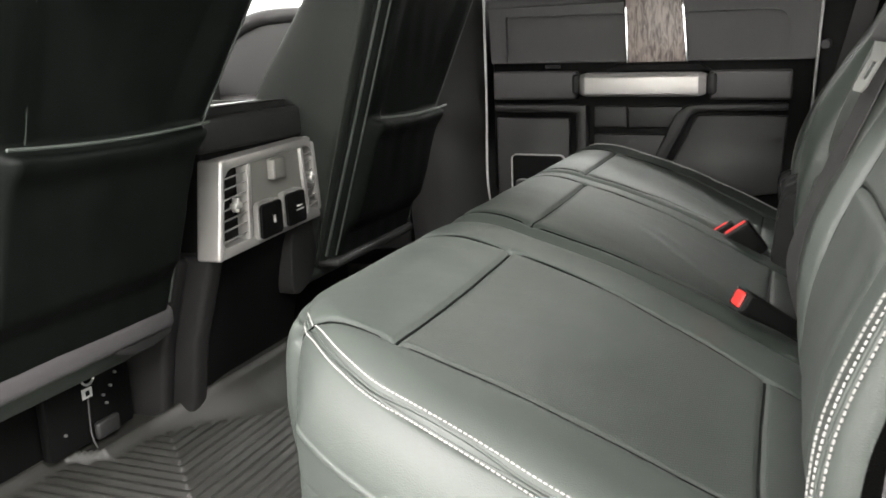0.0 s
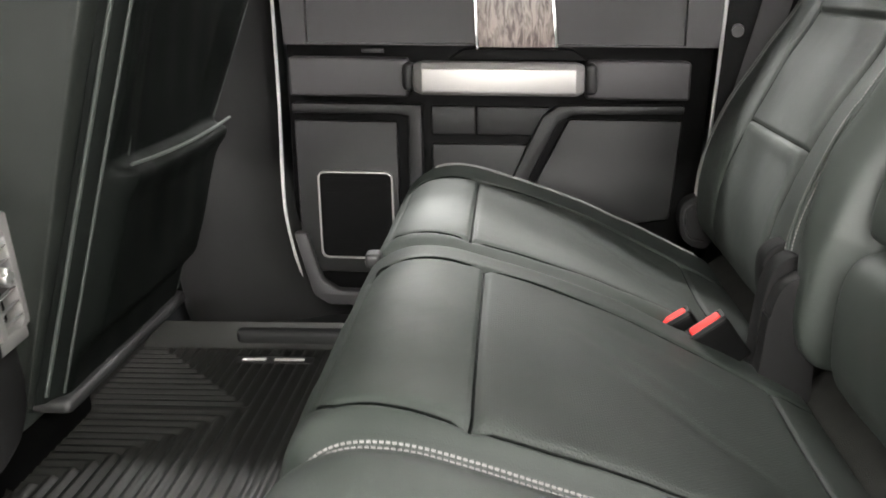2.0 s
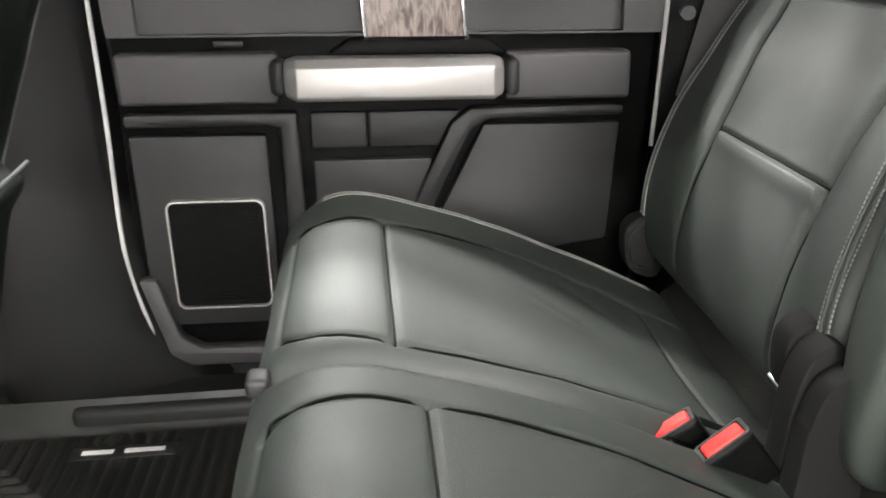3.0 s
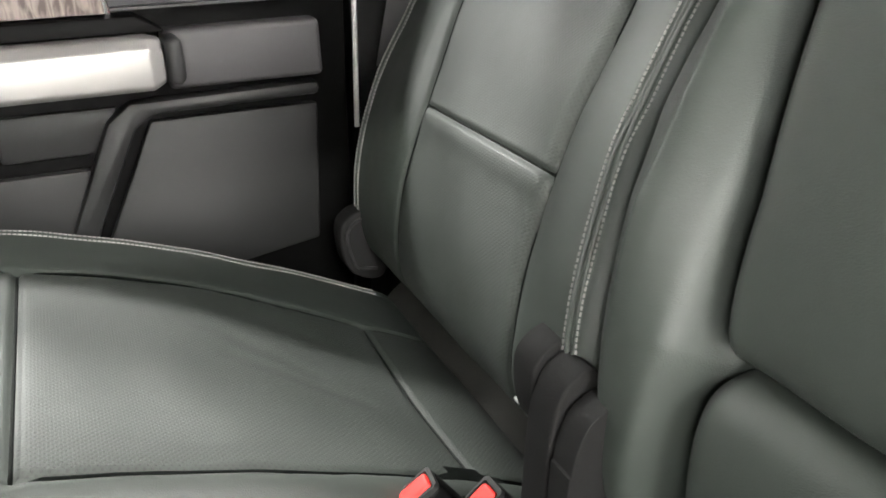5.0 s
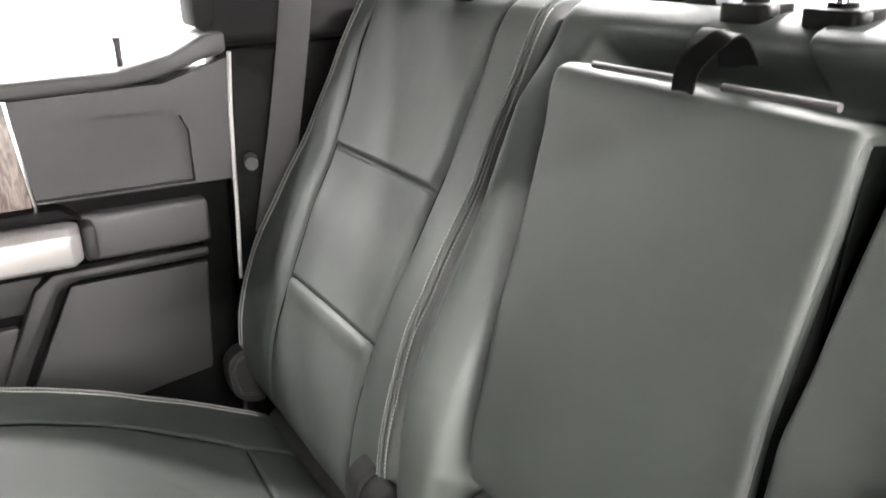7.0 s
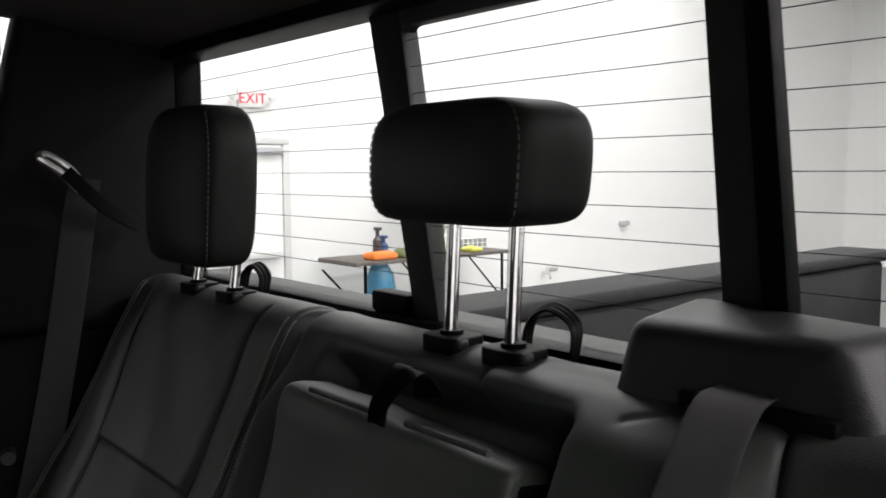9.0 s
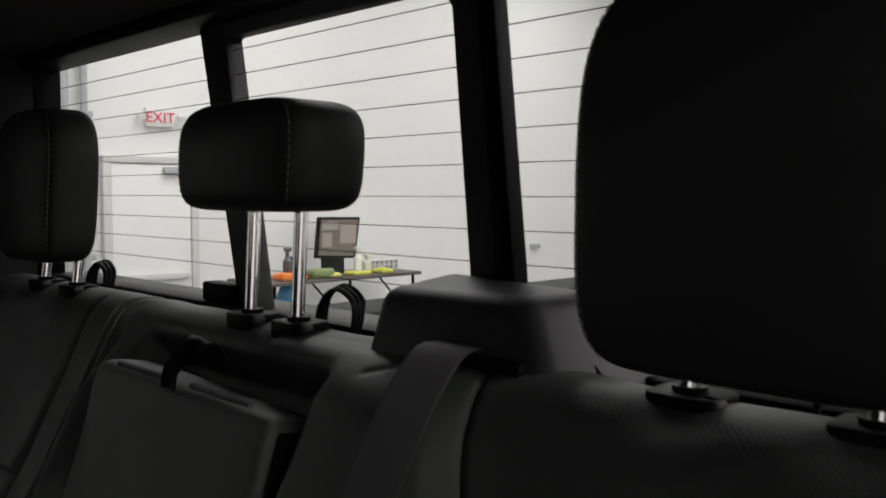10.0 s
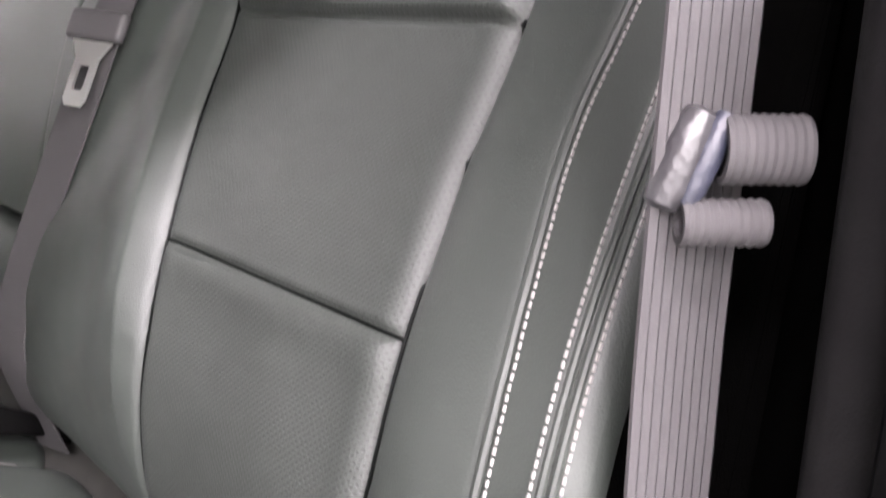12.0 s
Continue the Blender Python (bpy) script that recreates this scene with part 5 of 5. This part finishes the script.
# ---- belts ----
def belt_tongue(t, at, down, out, scale=1.0):
    """A latch plate: black grip with a bright slotted tongue, pointing down the strap."""
    down, out = Vector(down).normalized(), Vector(out).normalized()
    side = down.cross(out)
    m = Matrix((side, out, down)).transposed().to_4x4()
    m.translation = Vector(at)
    grip = box((-0.030 * scale, -0.005, -0.014), (0.030 * scale, 0.006, 0.014), 0.005, 3)
    grip.transform(m)
    part("grip", grip, SOFT_PLASTIC, t, "dark grey plastic tongue grip")
    outer = [(-0.021, 0.014), (0.021, 0.014), (0.012, 0.030), (0.0115, 0.066), (0.008, 0.072), (-0.008, 0.072), (-0.0115, 0.066), (-0.012, 0.030)]
    inner = [(-0.0055, 0.036), (0.0055, 0.036), (0.0058, 0.040), (0.0058, 0.054), (0.0045, 0.058), (-0.0045, 0.058), (-0.0058, 0.054), (-0.0058, 0.040)]
    tongue = ring_prism(outer, inner, -0.0013, 0.0013, "y")
    tongue.transform(m)
    part("tongue", tongue, STEEL, t, "bright steel tongue with a slot")


def belts():
    # middle belt, out of the housing on the backrest's top
    h = thing("belt_housing", (0.44, 1.02, 0.79), "black plastic middle belt housing on the backrest's top", "belt housing")
    body = bmesh.new()
    low = [(0.368, 1.140), (0.376, 0.930), (0.492, 0.892), (0.492, 1.145)]
    high = [(0.388, 1.132), (0.402, 0.978), (0.480, 0.952), (0.480, 1.132)]
    v0, v1 = [body.verts.new((x, y, 0.79)) for x, y in low], [body.verts.new((x, y, z)) for (x, y), z in zip(high, (0.872, 0.874, 0.876, 0.882))]
    body.faces.new(v0)
    body.faces.new(v1[::-1])
    for q in range(4):
        body.faces.new((v0[q], v1[q], v1[(q + 1) % 4], v0[(q + 1) % 4]))
    bmesh.ops.recalc_face_normals(body, faces=body.faces)
    bevelled(body, 0.014, 4)
    part("body", body, PLASTIC, h, angle=50)
    part("slot", box((0.378, 0.965, 0.806), (0.394, 1.08, 0.830), 0.004), BLACK, h)
    part("lid_joint", tube([(0.446, 1.10, 0.8715), (0.444, 0.985, 0.866), (0.432, 0.940, 0.828), (0.428, 0.91, 0.80)], 0.0018, 6), BLACK, h)
    b = thing("middle_belt", (0.2, 1.03, 0.4), "grey webbing middle seat belt hanging over the backrest", "seat belt", "rear seat belts")
    run = spline([(0.392, 1.030, 0.836), (0.350, 1.024, 0.830), (0.302, 1.020, 0.776), (0.254, 1.018, 0.692), (0.207, 1.014, 0.618), (0.192, 1.012, 0.592)], 10)
    part("strap", ribbon(run, (-0.36, 0.93, 0.05), 0.042, 0.0014, 6), WEBBING, b)
    belt_tongue(b, (0.186, 1.010, 0.596), (-0.45, -0.13, -0.88), (-0.82, -0.4, 0.42), 1.0)
    run2 = spline([(0.190, 1.012, 0.590), (0.165, 1.028, 0.520), (0.138, 1.042, 0.45), (0.106, 1.056, 0.36), (0.098, 1.064, 0.30), (0.125, 1.066, 0.2)], 10)
    part("strap", ribbon(run2, (-0.25, 0.95, 0.0), 0.047, 0.0014, 6), WEBBING, b)
    # near outer belt with a folded keeper
    o = thing("outer_belt", (0.3, 0.42, 0.2), "grey webbing outer seat belt with a folded keeper", "seat belt", "rear seat belts")
    run = spline([(0.160, 0.426, 0.30), (0.168, 0.428, 0.42), (0.171, 0.430, 0.50), (0.174, 0.430, 0.60), (0.177, 0.430, 0.70), (0.188, 0.430, 0.78), (0.22, 0.430, 0.90), (0.29, 0.430, 1.10)], 12)
    part("strap", ribbon(run, (0.95, -0.15, 0.0), 0.050, 0.0017, 9, proud=0.9), WEBBING, o)
    # the strap's folds and clip stand off its face, towards the doorway
    r, u, c = Vector((0.74, -0.67, 0.0)), Vector((0.12, 0.12, 0.985)), Vector((-0.66, -0.73, 0.17))
    base = Vector((0.176, 0.4215, 0.564))

    def oval(ru, hu, hc, cu, cc, n=20):
        return [base + r * ru + u * (cu + hu * math.sin(6.2832 * k / n)) + c * (cc - hc * math.cos(6.2832 * k / n)) for k in range(n + 1)]
    part("fold", ribbon(oval(0.010, 0.0110, 0.0095, 0.004, 0.008), r, 0.030, 0.0024, 9, proud=0.25), WEBBING, o, "folded grey webbing")
    part("fold", ribbon(oval(-0.003, 0.0070, 0.0075, -0.0220, 0.007), r, 0.031, 0.0024, 9, proud=0.34), WEBBING, o, "folded grey webbing")
    spine = [base + r * q[0] + u * q[1] + c * 0.006 for q in ((-0.0105, 0.0180), (-0.0112, 0.0165), (-0.0135, 0.012), (-0.0175, 0.002), (-0.0225, -0.010), (-0.0252, -0.0155), (-0.0258, -0.017))]
    clip = part("clip", tube(spine, [0.0042, 0.0066, 0.0080, 0.0084, 0.0080, 0.0064, 0.0040], 16), CLIP_GREY, o, "shiny grey clip")
    part("jaw", tube([q + r * 0.0078 + c * 0.003 for q in spine[1:6]], [0.0030, 0.0052, 0.0058, 0.0052, 0.0032], 12), CLIP_BLUE, clip, "bluish smoky clip jaw")
    part("anchor_ring", box((0.265, 0.405, 1.09), (0.315, 0.455, 1.125), 0.008, 3), BLACK, o)
    # far outer belt
    f = thing("outer_belt", (0.25, 2.08, 0.3), "grey webbing outer seat belt beside the far backrest", "seat belt", "rear seat belts")
    run = spline([(0.300, 2.108, 0.975), (0.285, 2.105, 0.89), (0.258, 2.100, 0.74), (0.228, 2.095, 0.60), (0.19, 2.09, 0.45)], 10)
    part("strap", ribbon(run, (1, -0.45, 0), 0.048, 0.0014, 6), WEBBING, f)
    ring = part("anchor_ring", tube(spline([(0.235, 2.10, 1.005), (0.262, 2.098, 0.985), (0.292, 2.096, 0.955), (0.285, 2.112, 0.985), (0.25, 2.114, 1.01)], 6, True), 0.006, 8, True), STEEL, f, "steel guide ring")
    part("strap", ribbon(spline([(0.268, 2.09, 0.985), (0.32, 2.075, 0.93), (0.37, 2.07, 0.90)], 8), (0.3, 0.2, 1), 0.022, 0.0014, 4), BLACK, f)
    part("stop_button", tube([(0.160, 2.050, 0.576), (0.166, 2.075, 0.578)], 0.010, 14), SOFT_PLASTIC, f)


def buckle(at, aim, label, long=False):
    """A belt buckle on its stalk: black housing, red push button at the mouth."""
    t = thing("belt_buckle", (at[0], at[1], at[2] - 0.05), label, "buckle", "belt buckles")
    ahead = Vector(aim).normalized()
    side = ahead.cross(Vector((0, 0, 1))).normalized()
    up = side.cross(ahead)
    m = Matrix((side, ahead, up)).transposed().to_4x4()
    m.translation = Vector(at)
    if long:
        body = box((-0.0190, -0.125, -0.0145), (0.0190, 0.0, 0.0165), 0.008, 4)
        for v in body.verts:
            k = max(0.0, -v.co.y - 0.045) / 0.08
            v.co.x *= 1 - 0.45 * k
            v.co.z = v.co.z * (1 - 0.5 * k) - 0.006 * k
    else:
        body = box((-0.0115, -0.062, -0.025), (0.0115, -0.002, 0.025), 0.005, 3)
    body.transform(m)
    h = part("housing", body, BLACK, t)
    red = box((-0.0080, -0.014, -0.020), (0.0080, 0.0025, 0.020), 0.003, 3)
    if long:
        red = box((-0.0135, -0.014, -0.0085), (0.0135, 0.0030, 0.0125), 0.003, 3)
    red.transform(m)
    part("push_button", red, RED, h, "red push button")
    rim = ring_prism(rounded(-0.0112, 0.0112, -0.0245, 0.0245, 0.004), rounded(-0.0088, 0.0088, -0.0210, 0.0210, 0.002), -0.004, 0.0008, "y")
    if long:
        rim = ring_prism(rounded(-0.0172, 0.0172, -0.0125, 0.0150, 0.005), rounded(-0.0140, 0.0140, -0.0090, 0.0130, 0.003), -0.006, 0.0018, "y")
    rim.transform(m)
    part("mouth", rim, PLASTIC, h)
    back = m @ Vector((0, -0.12 if long else -0.075, 0))
    back2 = m @ Vector((0, -0.15, -0.030))
    part("stalk", ribbon(spline([back, (back + back2) / 2, back2], 6), side, 0.030, 0.006), BLACK, t)


def buckles():
    buckle((0.036, 1.043, 0.274), (-0.80, -0.36, 0.46), "black belt buckle with red button lying on the bench", True)
    buckle((-0.021, 1.541, 0.263), (-0.58, 0.06, 0.81), "black belt buckle with red button in the bench gap")
    buckle((0.010, 1.497, 0.274), (-0.58, -0.04, 0.81), "black belt buckle with red button in the bench gap")


# ---- console between the front seats ----
def console():
    t = thing("centre_console", (-0.95, 1.22, 0.0), "dark centre console with silver rear vent panel", "console")
    x = -0.738

    def bend(bm):
        for v in bm.verts:
            v.co.y = 1.22 + (v.co.y - 1.22) * (1 - 1.0 * (v.co.z - 0.37))
            v.co.z += 0.032 * (v.co.y - 1.22)
            v.co.x -= 0.10 * max(0.0, v.co.y - 1.29)
        return bm
    part("body", prism([(-1.55, 0.02), (-0.84, 0.02), (-0.81, 0.16), (-0.790, 0.29), (-0.775, 0.44), (-0.775, 0.500), (-0.785, 0.508), (-1.55, 0.508)], 1.070, 1.385, "y", 0.010, 3), BLACK, t)
    part("bin_shell", box((-1.10, 1.064, 0.452), (-0.768, 1.391, 0.509), 0.010, 3), PLASTIC, t)
    tray = part("tray", ring_prism(rounded(-1.10, -0.790, 1.082, 1.372, 0.02), rounded(-1.08, -0.815, 1.105, 1.350, 0.015), 0.505, 0.522, "z"), PLASTIC, t, "grey storage tray")
    part("bright_line", tube(spline([(-0.792, 1.085, 0.523), (-0.790, 1.23, 0.524), (-0.792, 1.370, 0.523)], 6), 0.0028, 6), CHROME, tray, "thin chrome line")
    part("bright_line", tube(spline([(-0.83, 1.098, 0.524), (-0.95, 1.094, 0.525), (-1.08, 1.098, 0.524)], 6), 0.0022, 6), CHROME, tray, "thin chrome line")
    part("bright_line", tube([(-0.817, 1.11, 0.523), (-0.815, 1.345, 0.523)], 0.0018, 6), CHROME, tray, "thin chrome line")
    part("lid", box((-1.5, 1.10, 0.506), (-1.12, 1.34, 0.58), 0.025, 3), DARK_LEATHER, t)
    # silver surround in pieces round a sunk plate
    sur = part("surround", bend(box((x - 0.046, 1.052, 0.290), (x + 0.001, 1.066, 0.448), 0.006, 3)), SILVER, t, "satin silver panel surround")
    for y0, y1, z0, z1, out in ((1.062, 1.372, 0.431, 0.447, 0.0), (1.062, 1.372, 0.291, 0.309, 0.0), (1.131, 1.143, 0.308, 0.432, 0.001), (1.318, 1.331, 0.308, 0.432, 0.001), (1.372, 1.392, 0.304, 0.436, -0.001)):
        part("bar", bend(box((x - 0.04, y0, z0), (x + out, y1, z1), 0.0035, 2)), SILVER, sur)
    for z0, z1 in ((0.436, 0.4455), (0.2925, 0.304)):
        part("corner", bend(tube([(x - 0.012, 1.372, (z0 + z1) / 2), (x - 0.016, 1.382, (z0 + z1) / 2 + (0.006 if z0 < 0.3 else -0.006))], 0.008, 12)), SILVER, sur)
    part("plate", bend(prism([(1.143, 0.309), (1.318, 0.309), (1.318, 0.431), (1.143, 0.431)], x - 0.03, x - 0.006, "x")), PLATE, t, "matte grey centre plate")
    for y0, y1 in ((1.064, 1.131), (1.331, 1.372)):
        v = part("vent", bend(box((x - 0.04, y0 - 0.002, 0.307), (x - 0.022, y1 + 0.002, 0.433))), BLACK, t, "black air vent")
        for k in range(7):
            z = 0.3175 + k * 0.0165
            fin = box((x - 0.0075, y0 + 0.001, z), (x - 0.0015, y1 - 0.001, z + 0.0017))
            for q in fin.verts:
                q.co.z += 0.20 * (q.co.x - x) + 0.05 * (q.co.y - y0)
            part("fin", bend(fin), SILVER, v)
        mid = (y0 + y1) / 2
        part("tab", bend(box((x - 0.008, mid - 0.010, 0.366), (x + 0.006, mid + 0.010, 0.376), 0.003)), STEEL, v, "small bright tab")
        part("tab", bend(box((x - 0.008, mid - 0.003, 0.360), (x + 0.005, mid + 0.003, 0.383), 0.002)), STEEL, v, "small bright tab")
    # rounded corners of the vent openings
    for yc, zc, sy, sz, rr in ((1.064, 0.432, 1, -1, 0.024), (1.064, 0.308, 1, 1, 0.012), (1.372, 0.432, -1, -1, 0.022), (1.372, 0.308, -1, 1, 0.014)):
        fillet = [(yc - sy * 0.003, zc - sz * 0.003), (yc + sy * rr, zc - sz * 0.003)] + [(yc + sy * rr * (1 - math.sin(a)), zc + sz * rr * (1 - math.cos(a))) for a in (0.0, 0.3, 0.6, 0.9, 1.2, 1.5708)] + [(yc - sy * 0.003, zc + sz * rr)]
        part("corner", bend(prism(fillet, x - 0.020, x - 0.0012, "x")), SILVER, sur)
    plug = part("plug", bend(box((x - 0.01, 1.207, 0.393), (x + 0.008, 1.246, 0.428), 0.003)), PLATE, t, "grey socket cover")
    part("edge", bend(box((x - 0.006, 1.2035, 0.394), (x + 0.0075, 1.2085, 0.427), 0.001)), SILVER, plug)
    for y0, y1, z, icon in ((1.156, 1.218, 0.301, 0), (1.236, 1.298, 0.303, 1)):
        f = part("socket_flap", bend(prism(rounded(y0, y1, z, z + 0.057, 0.006), x - 0.01, x + 0.009, "x", 0.003)), BLACK, t, "black socket flap")
        part("edge", bend(ring_prism(rounded(y0 - 0.0045, y1 + 0.0025, z - 0.002, z + 0.0615, 0.011), rounded(y0 - 0.0005, y1 + 0.0005, z, z + 0.0575, 0.007), x - 0.010, x + 0.004, "x")), SILVER, f)
        if icon == 0:
            part("print", bend(box((x + 0.0088, y0 + 0.034, z + 0.021), (x + 0.0094, y0 + 0.041, z + 0.034))), PRINT_GREY, f)
        else:
            for q, w in ((0.030, 0.018), (0.023, 0.024)):
                part("print", bend(box((x + 0.0088, y0 + 0.040 - w / 2, z + q), (x + 0.0094, y0 + 0.040 + w / 2, z + q + 0.0028))), PRINT_GREY, f)
    # side fairings down to the floor
    part("side_strip", prism([(-0.86, 0.0), (-0.825, 0.02), (-0.805, 0.14), (-0.758, 0.288), (-0.80, 0.292), (-0.95, 0.29), (-0.95, 0.0)], 1.045, 1.085, "y", 0.010, 3), TRIM, t)
    part("side_strip", prism([(-0.90, 0.0), (-0.865, 0.02), (-0.845, 0.14), (-0.80, 0.288), (-0.84, 0.292), (-0.95, 0.29), (-0.95, 0.0)], 1.015, 1.048, "y", 0.010, 3), TRIM, t)
    part("corner_fairing", prism(spline([(1.335, 0.285), (1.415, 0.288), (1.420, 0.255), (1.405, 0.21), (1.375, 0.168), (1.315, 0.155), (1.310, 0.22)], 4, True).tolist(), -0.83, -0.775, "x", 0.008, 3), TRIM, t, "grey rounded corner fairing")


# ---- front seats, seen from behind ----
def front_seat(x, y0, y1, label, rim_z, bar, flare, foot):
    """x: the back panel's place at its foot; y0, y1 its sides."""
    t = thing("front_seat", (x - 0.25, (y0 + y1) / 2, 0.0), label, "seat", "front seats")
    lean = 0.31

    def wide(z):
        return flare * np.maximum(0.0, z - 0.48)
    # back panel grid: bulging sides, pocket below a rim
    zs = np.linspace(foot - 0.005, 0.96, 120)
    Z, U = np.meshgrid(zs, np.linspace(0, 1, 80), indexing="ij")
    Y = y0 + U * (y1 + wide(Z) - y0)
    rim = rim_z + 0.008 * ((Y - (y0 + y1) / 2) / 0.2) ** 2
    X = x + lean * (Z - 0.21)
    edge = np.minimum(Y - y0, y1 + wide(Z) - Y)
    X = X - 0.030 * np.clip(1 - edge / 0.030, 0, 1) ** 2
    pocket = np.clip((rim - Z) / 0.010, 0, 1) * np.clip((edge - 0.018) / 0.02, 0, 1) * np.clip((Z - foot - 0.045) / 0.03, 0, 1)
    X = X + 0.020 * pocket + 0.010 * pocket * np.exp(-((Z - rim + 0.02) / 0.018) ** 2)
    X = X - 0.012 * np.exp(-((Z - 0.62) / 0.14) ** 2) * np.clip((edge - 0.05) / 0.05, 0, 1)
    X = X + ripple(Z, Y, int(y0 * 100), 0.15, 0.0012)
    n, m = Z.shape
    index = np.arange(n * m).reshape(n, m)
    quads = np.stack([index[:-1, :-1], index[:-1, 1:], index[1:, 1:], index[1:, :-1]], -1).reshape(-1, 4).tolist()
    mesh = bpy.data.meshes.new("back_panel")
    mesh.from_pydata(np.stack([X, Y, Z], -1).reshape(-1, 3).tolist(), [], quads)
    mesh.flip_normals()
    # panel colour pulled near black to hold the seat back's shade
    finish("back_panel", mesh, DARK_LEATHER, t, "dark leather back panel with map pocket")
    part("pocket_rim", tube([(x + lean * (rim_z - 0.21) + 0.026, yy, rim_z + 0.008 * ((yy - (y0 + y1) / 2) / 0.2) ** 2) for yy in np.linspace(y0 + 0.025, y1 - 0.025, 30)], 0.0022, 8), LEATHER, t)
    for yy, sg in ((y0 + 0.004, 1), (y1 - 0.004, -1)):
        part("piping", tube([(x + lean * (z - 0.21) - 0.020, yy + (wide(z) if sg < 0 else 0), z) for z in np.linspace(foot + 0.005, 0.95, 24)], 0.0026, 8), LEATHER, t)
        part("piping", tube([(x + lean * (z - 0.21) - 0.004, yy + sg * 0.012 + (wide(z) if sg < 0 else 0), z) for z in np.linspace(foot + 0.005, 0.95, 24)], 0.0018, 8), LEATHER, t)
    line = np.array([(x + lean * (z - 0.21) + 0.002 - 0.012 * math.exp(-((z - 0.62) / 0.14) ** 2), y0 + 0.075 + 0.05 * max(0, z - 0.58) ** 1.3, z) for z in np.linspace(0.47, 0.95, 60)])
    part("seam", tube(line, 0.0018, 6), LEATHER, t)
    # bolstered body in front of the panel
    body = bmesh.new()
    rings = []
    for z, grow, deep in ((foot - 0.045, -0.03, 0.10), (foot + 0.015, 0.0, 0.16), (0.40, 0.022, 0.22), (0.55, 0.028, 0.185), (0.70, 0.020, 0.125), (0.85, 0.0, 0.085), (0.94, -0.02, 0.07), (1.0, -0.08, 0.05)):
        bx = x + lean * (z - 0.21) - 0.030
        pts = spline([(bx, y0 + 0.02), (bx - 0.03, y0 - grow), (bx - deep, y0 - grow - 0.006), (bx - deep - 0.03, y0 + 0.06), (bx - deep + 0.02, (y0 + y1) / 2),
                      (bx - deep - 0.03, y1 - 0.06 + wide(z)), (bx - deep, y1 + grow + 0.006 + wide(z)), (bx - 0.03, y1 + grow + wide(z)), (bx, y1 - 0.02 + wide(z))], 5, True)
        rings.append([body.verts.new((q[0], q[1], z)) for q in pts])
    for r0, r1 in zip(rings[:-1], rings[1:]):
        for q in range(len(r0)):
            body.faces.new((r0[q], r0[(q + 1) % len(r0)], r1[(q + 1) % len(r0)], r1[q]))
    body.faces.new(rings[0])
    body.faces.new(rings[-1])
    bmesh.ops.recalc_face_normals(body, faces=body.faces)
    # the darker leather stands in for shade on the seat's sides
    ob = part("backrest", body, SHADED_LEATHER, t, angle=70)
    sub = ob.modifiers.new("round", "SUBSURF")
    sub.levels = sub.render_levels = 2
    part("lower_bar", box((x - 0.045, y0 + 0.005, foot - bar), (x + 0.008, y1 - 0.005, foot), min(0.012, bar / 2.2), 3), SOFT_PLASTIC if bar > 0.03 else PLASTIC, t, "grey plastic lower edge")
    part("cushion", box((x - 0.62, y0 - 0.02, 0.14), (x - 0.05, y1 + 0.02, 0.36), 0.05, 4), LEATHER, t)
    part("rail_box", box((x - 0.50, y0 + 0.03, 0.0), (x - 0.16, y1 - 0.03, 0.15), 0.01), BLACK, t, "black seat base on rails")
    for yy in (y0 + 0.05, y1 - 0.07):
        part("rail", box((x - 0.52, yy, -0.005), (x - 0.165, yy + 0.03, 0.03), 0.005), BLACK, t)
    return t


def front_seats():
    left = front_seat(-0.785, 0.580, 0.975, "dark leather driver's seat from behind with map pocket", 0.508, 0.038, 0.44, 0.238)
    right = front_seat(-0.735, 1.402, 1.795, "dark leather passenger seat from behind with map pocket", 0.474, 0.020, 0.34, 0.205)
    skirt = [(0.835, 0.206), (0.968, 0.206), (0.966, 0.192), (0.925, 0.183), (0.880, 0.182), (0.845, 0.194)]
    part("skirt", prism(skirt, -0.822, -0.784, "x", 0.006, 3), PLASTIC, left, "dark plastic skirt below the seat back")
    # wiring under the driver's seat
    w = thing("seat_module", (-0.8760, 0.9, 0.0), "black wiring module with a ring under the driver's seat", "wiring")
    part("casing", box((-0.9310, 0.82, 0.02), (-0.9110, 1.0, 0.147), 0.006), BLACK, w)
    ring = [(-0.9070, 0.905 + 0.013 * math.cos(a), 0.129 + 0.013 * math.sin(a)) for a in np.linspace(0, 6.283, 20, endpoint=False)]
    part("ring", tube(ring, 0.0020, 6, True), STEEL, w, "pale ring")
    part("tag", box((-0.9100, 0.892, 0.095), (-0.9080, 0.912, 0.111)), PRINT_GREY, w, "small pale tag")
    part("tag_mark", box((-0.9078, 0.898, 0.099), (-0.9072, 0.906, 0.107)), BLACK, w)
    part("wire", tube(spline([(-0.9060, 0.900, 0.095), (-0.9040, 0.896, 0.062), (-0.9010, 0.893, 0.036), (-0.8960, 0.896, 0.016)], 6), 0.0014, 6), SOFT_PLASTIC, w)
    part("connector", box((-0.9100, 0.905, 0.022), (-0.8980, 0.955, 0.052), 0.006, 3), PLASTIC, w)
    for yy, zz in ((0.935, 0.087), (0.952, 0.097), (0.940, 0.072), (0.965, 0.115), (0.968, 0.132), (0.850, 0.055)):
        part("screw", tube([(-0.9120, yy, zz), (-0.9070, yy, zz)], 0.0022, 8), STEEL, w)


hall()
workbench()
truck_bed()
cab()
windscreen()
rear_window()
far_door()
b_pillar()
front_door()
floor_mat()
benches()
headrests()
belts()
buckles()
console()
front_seats()
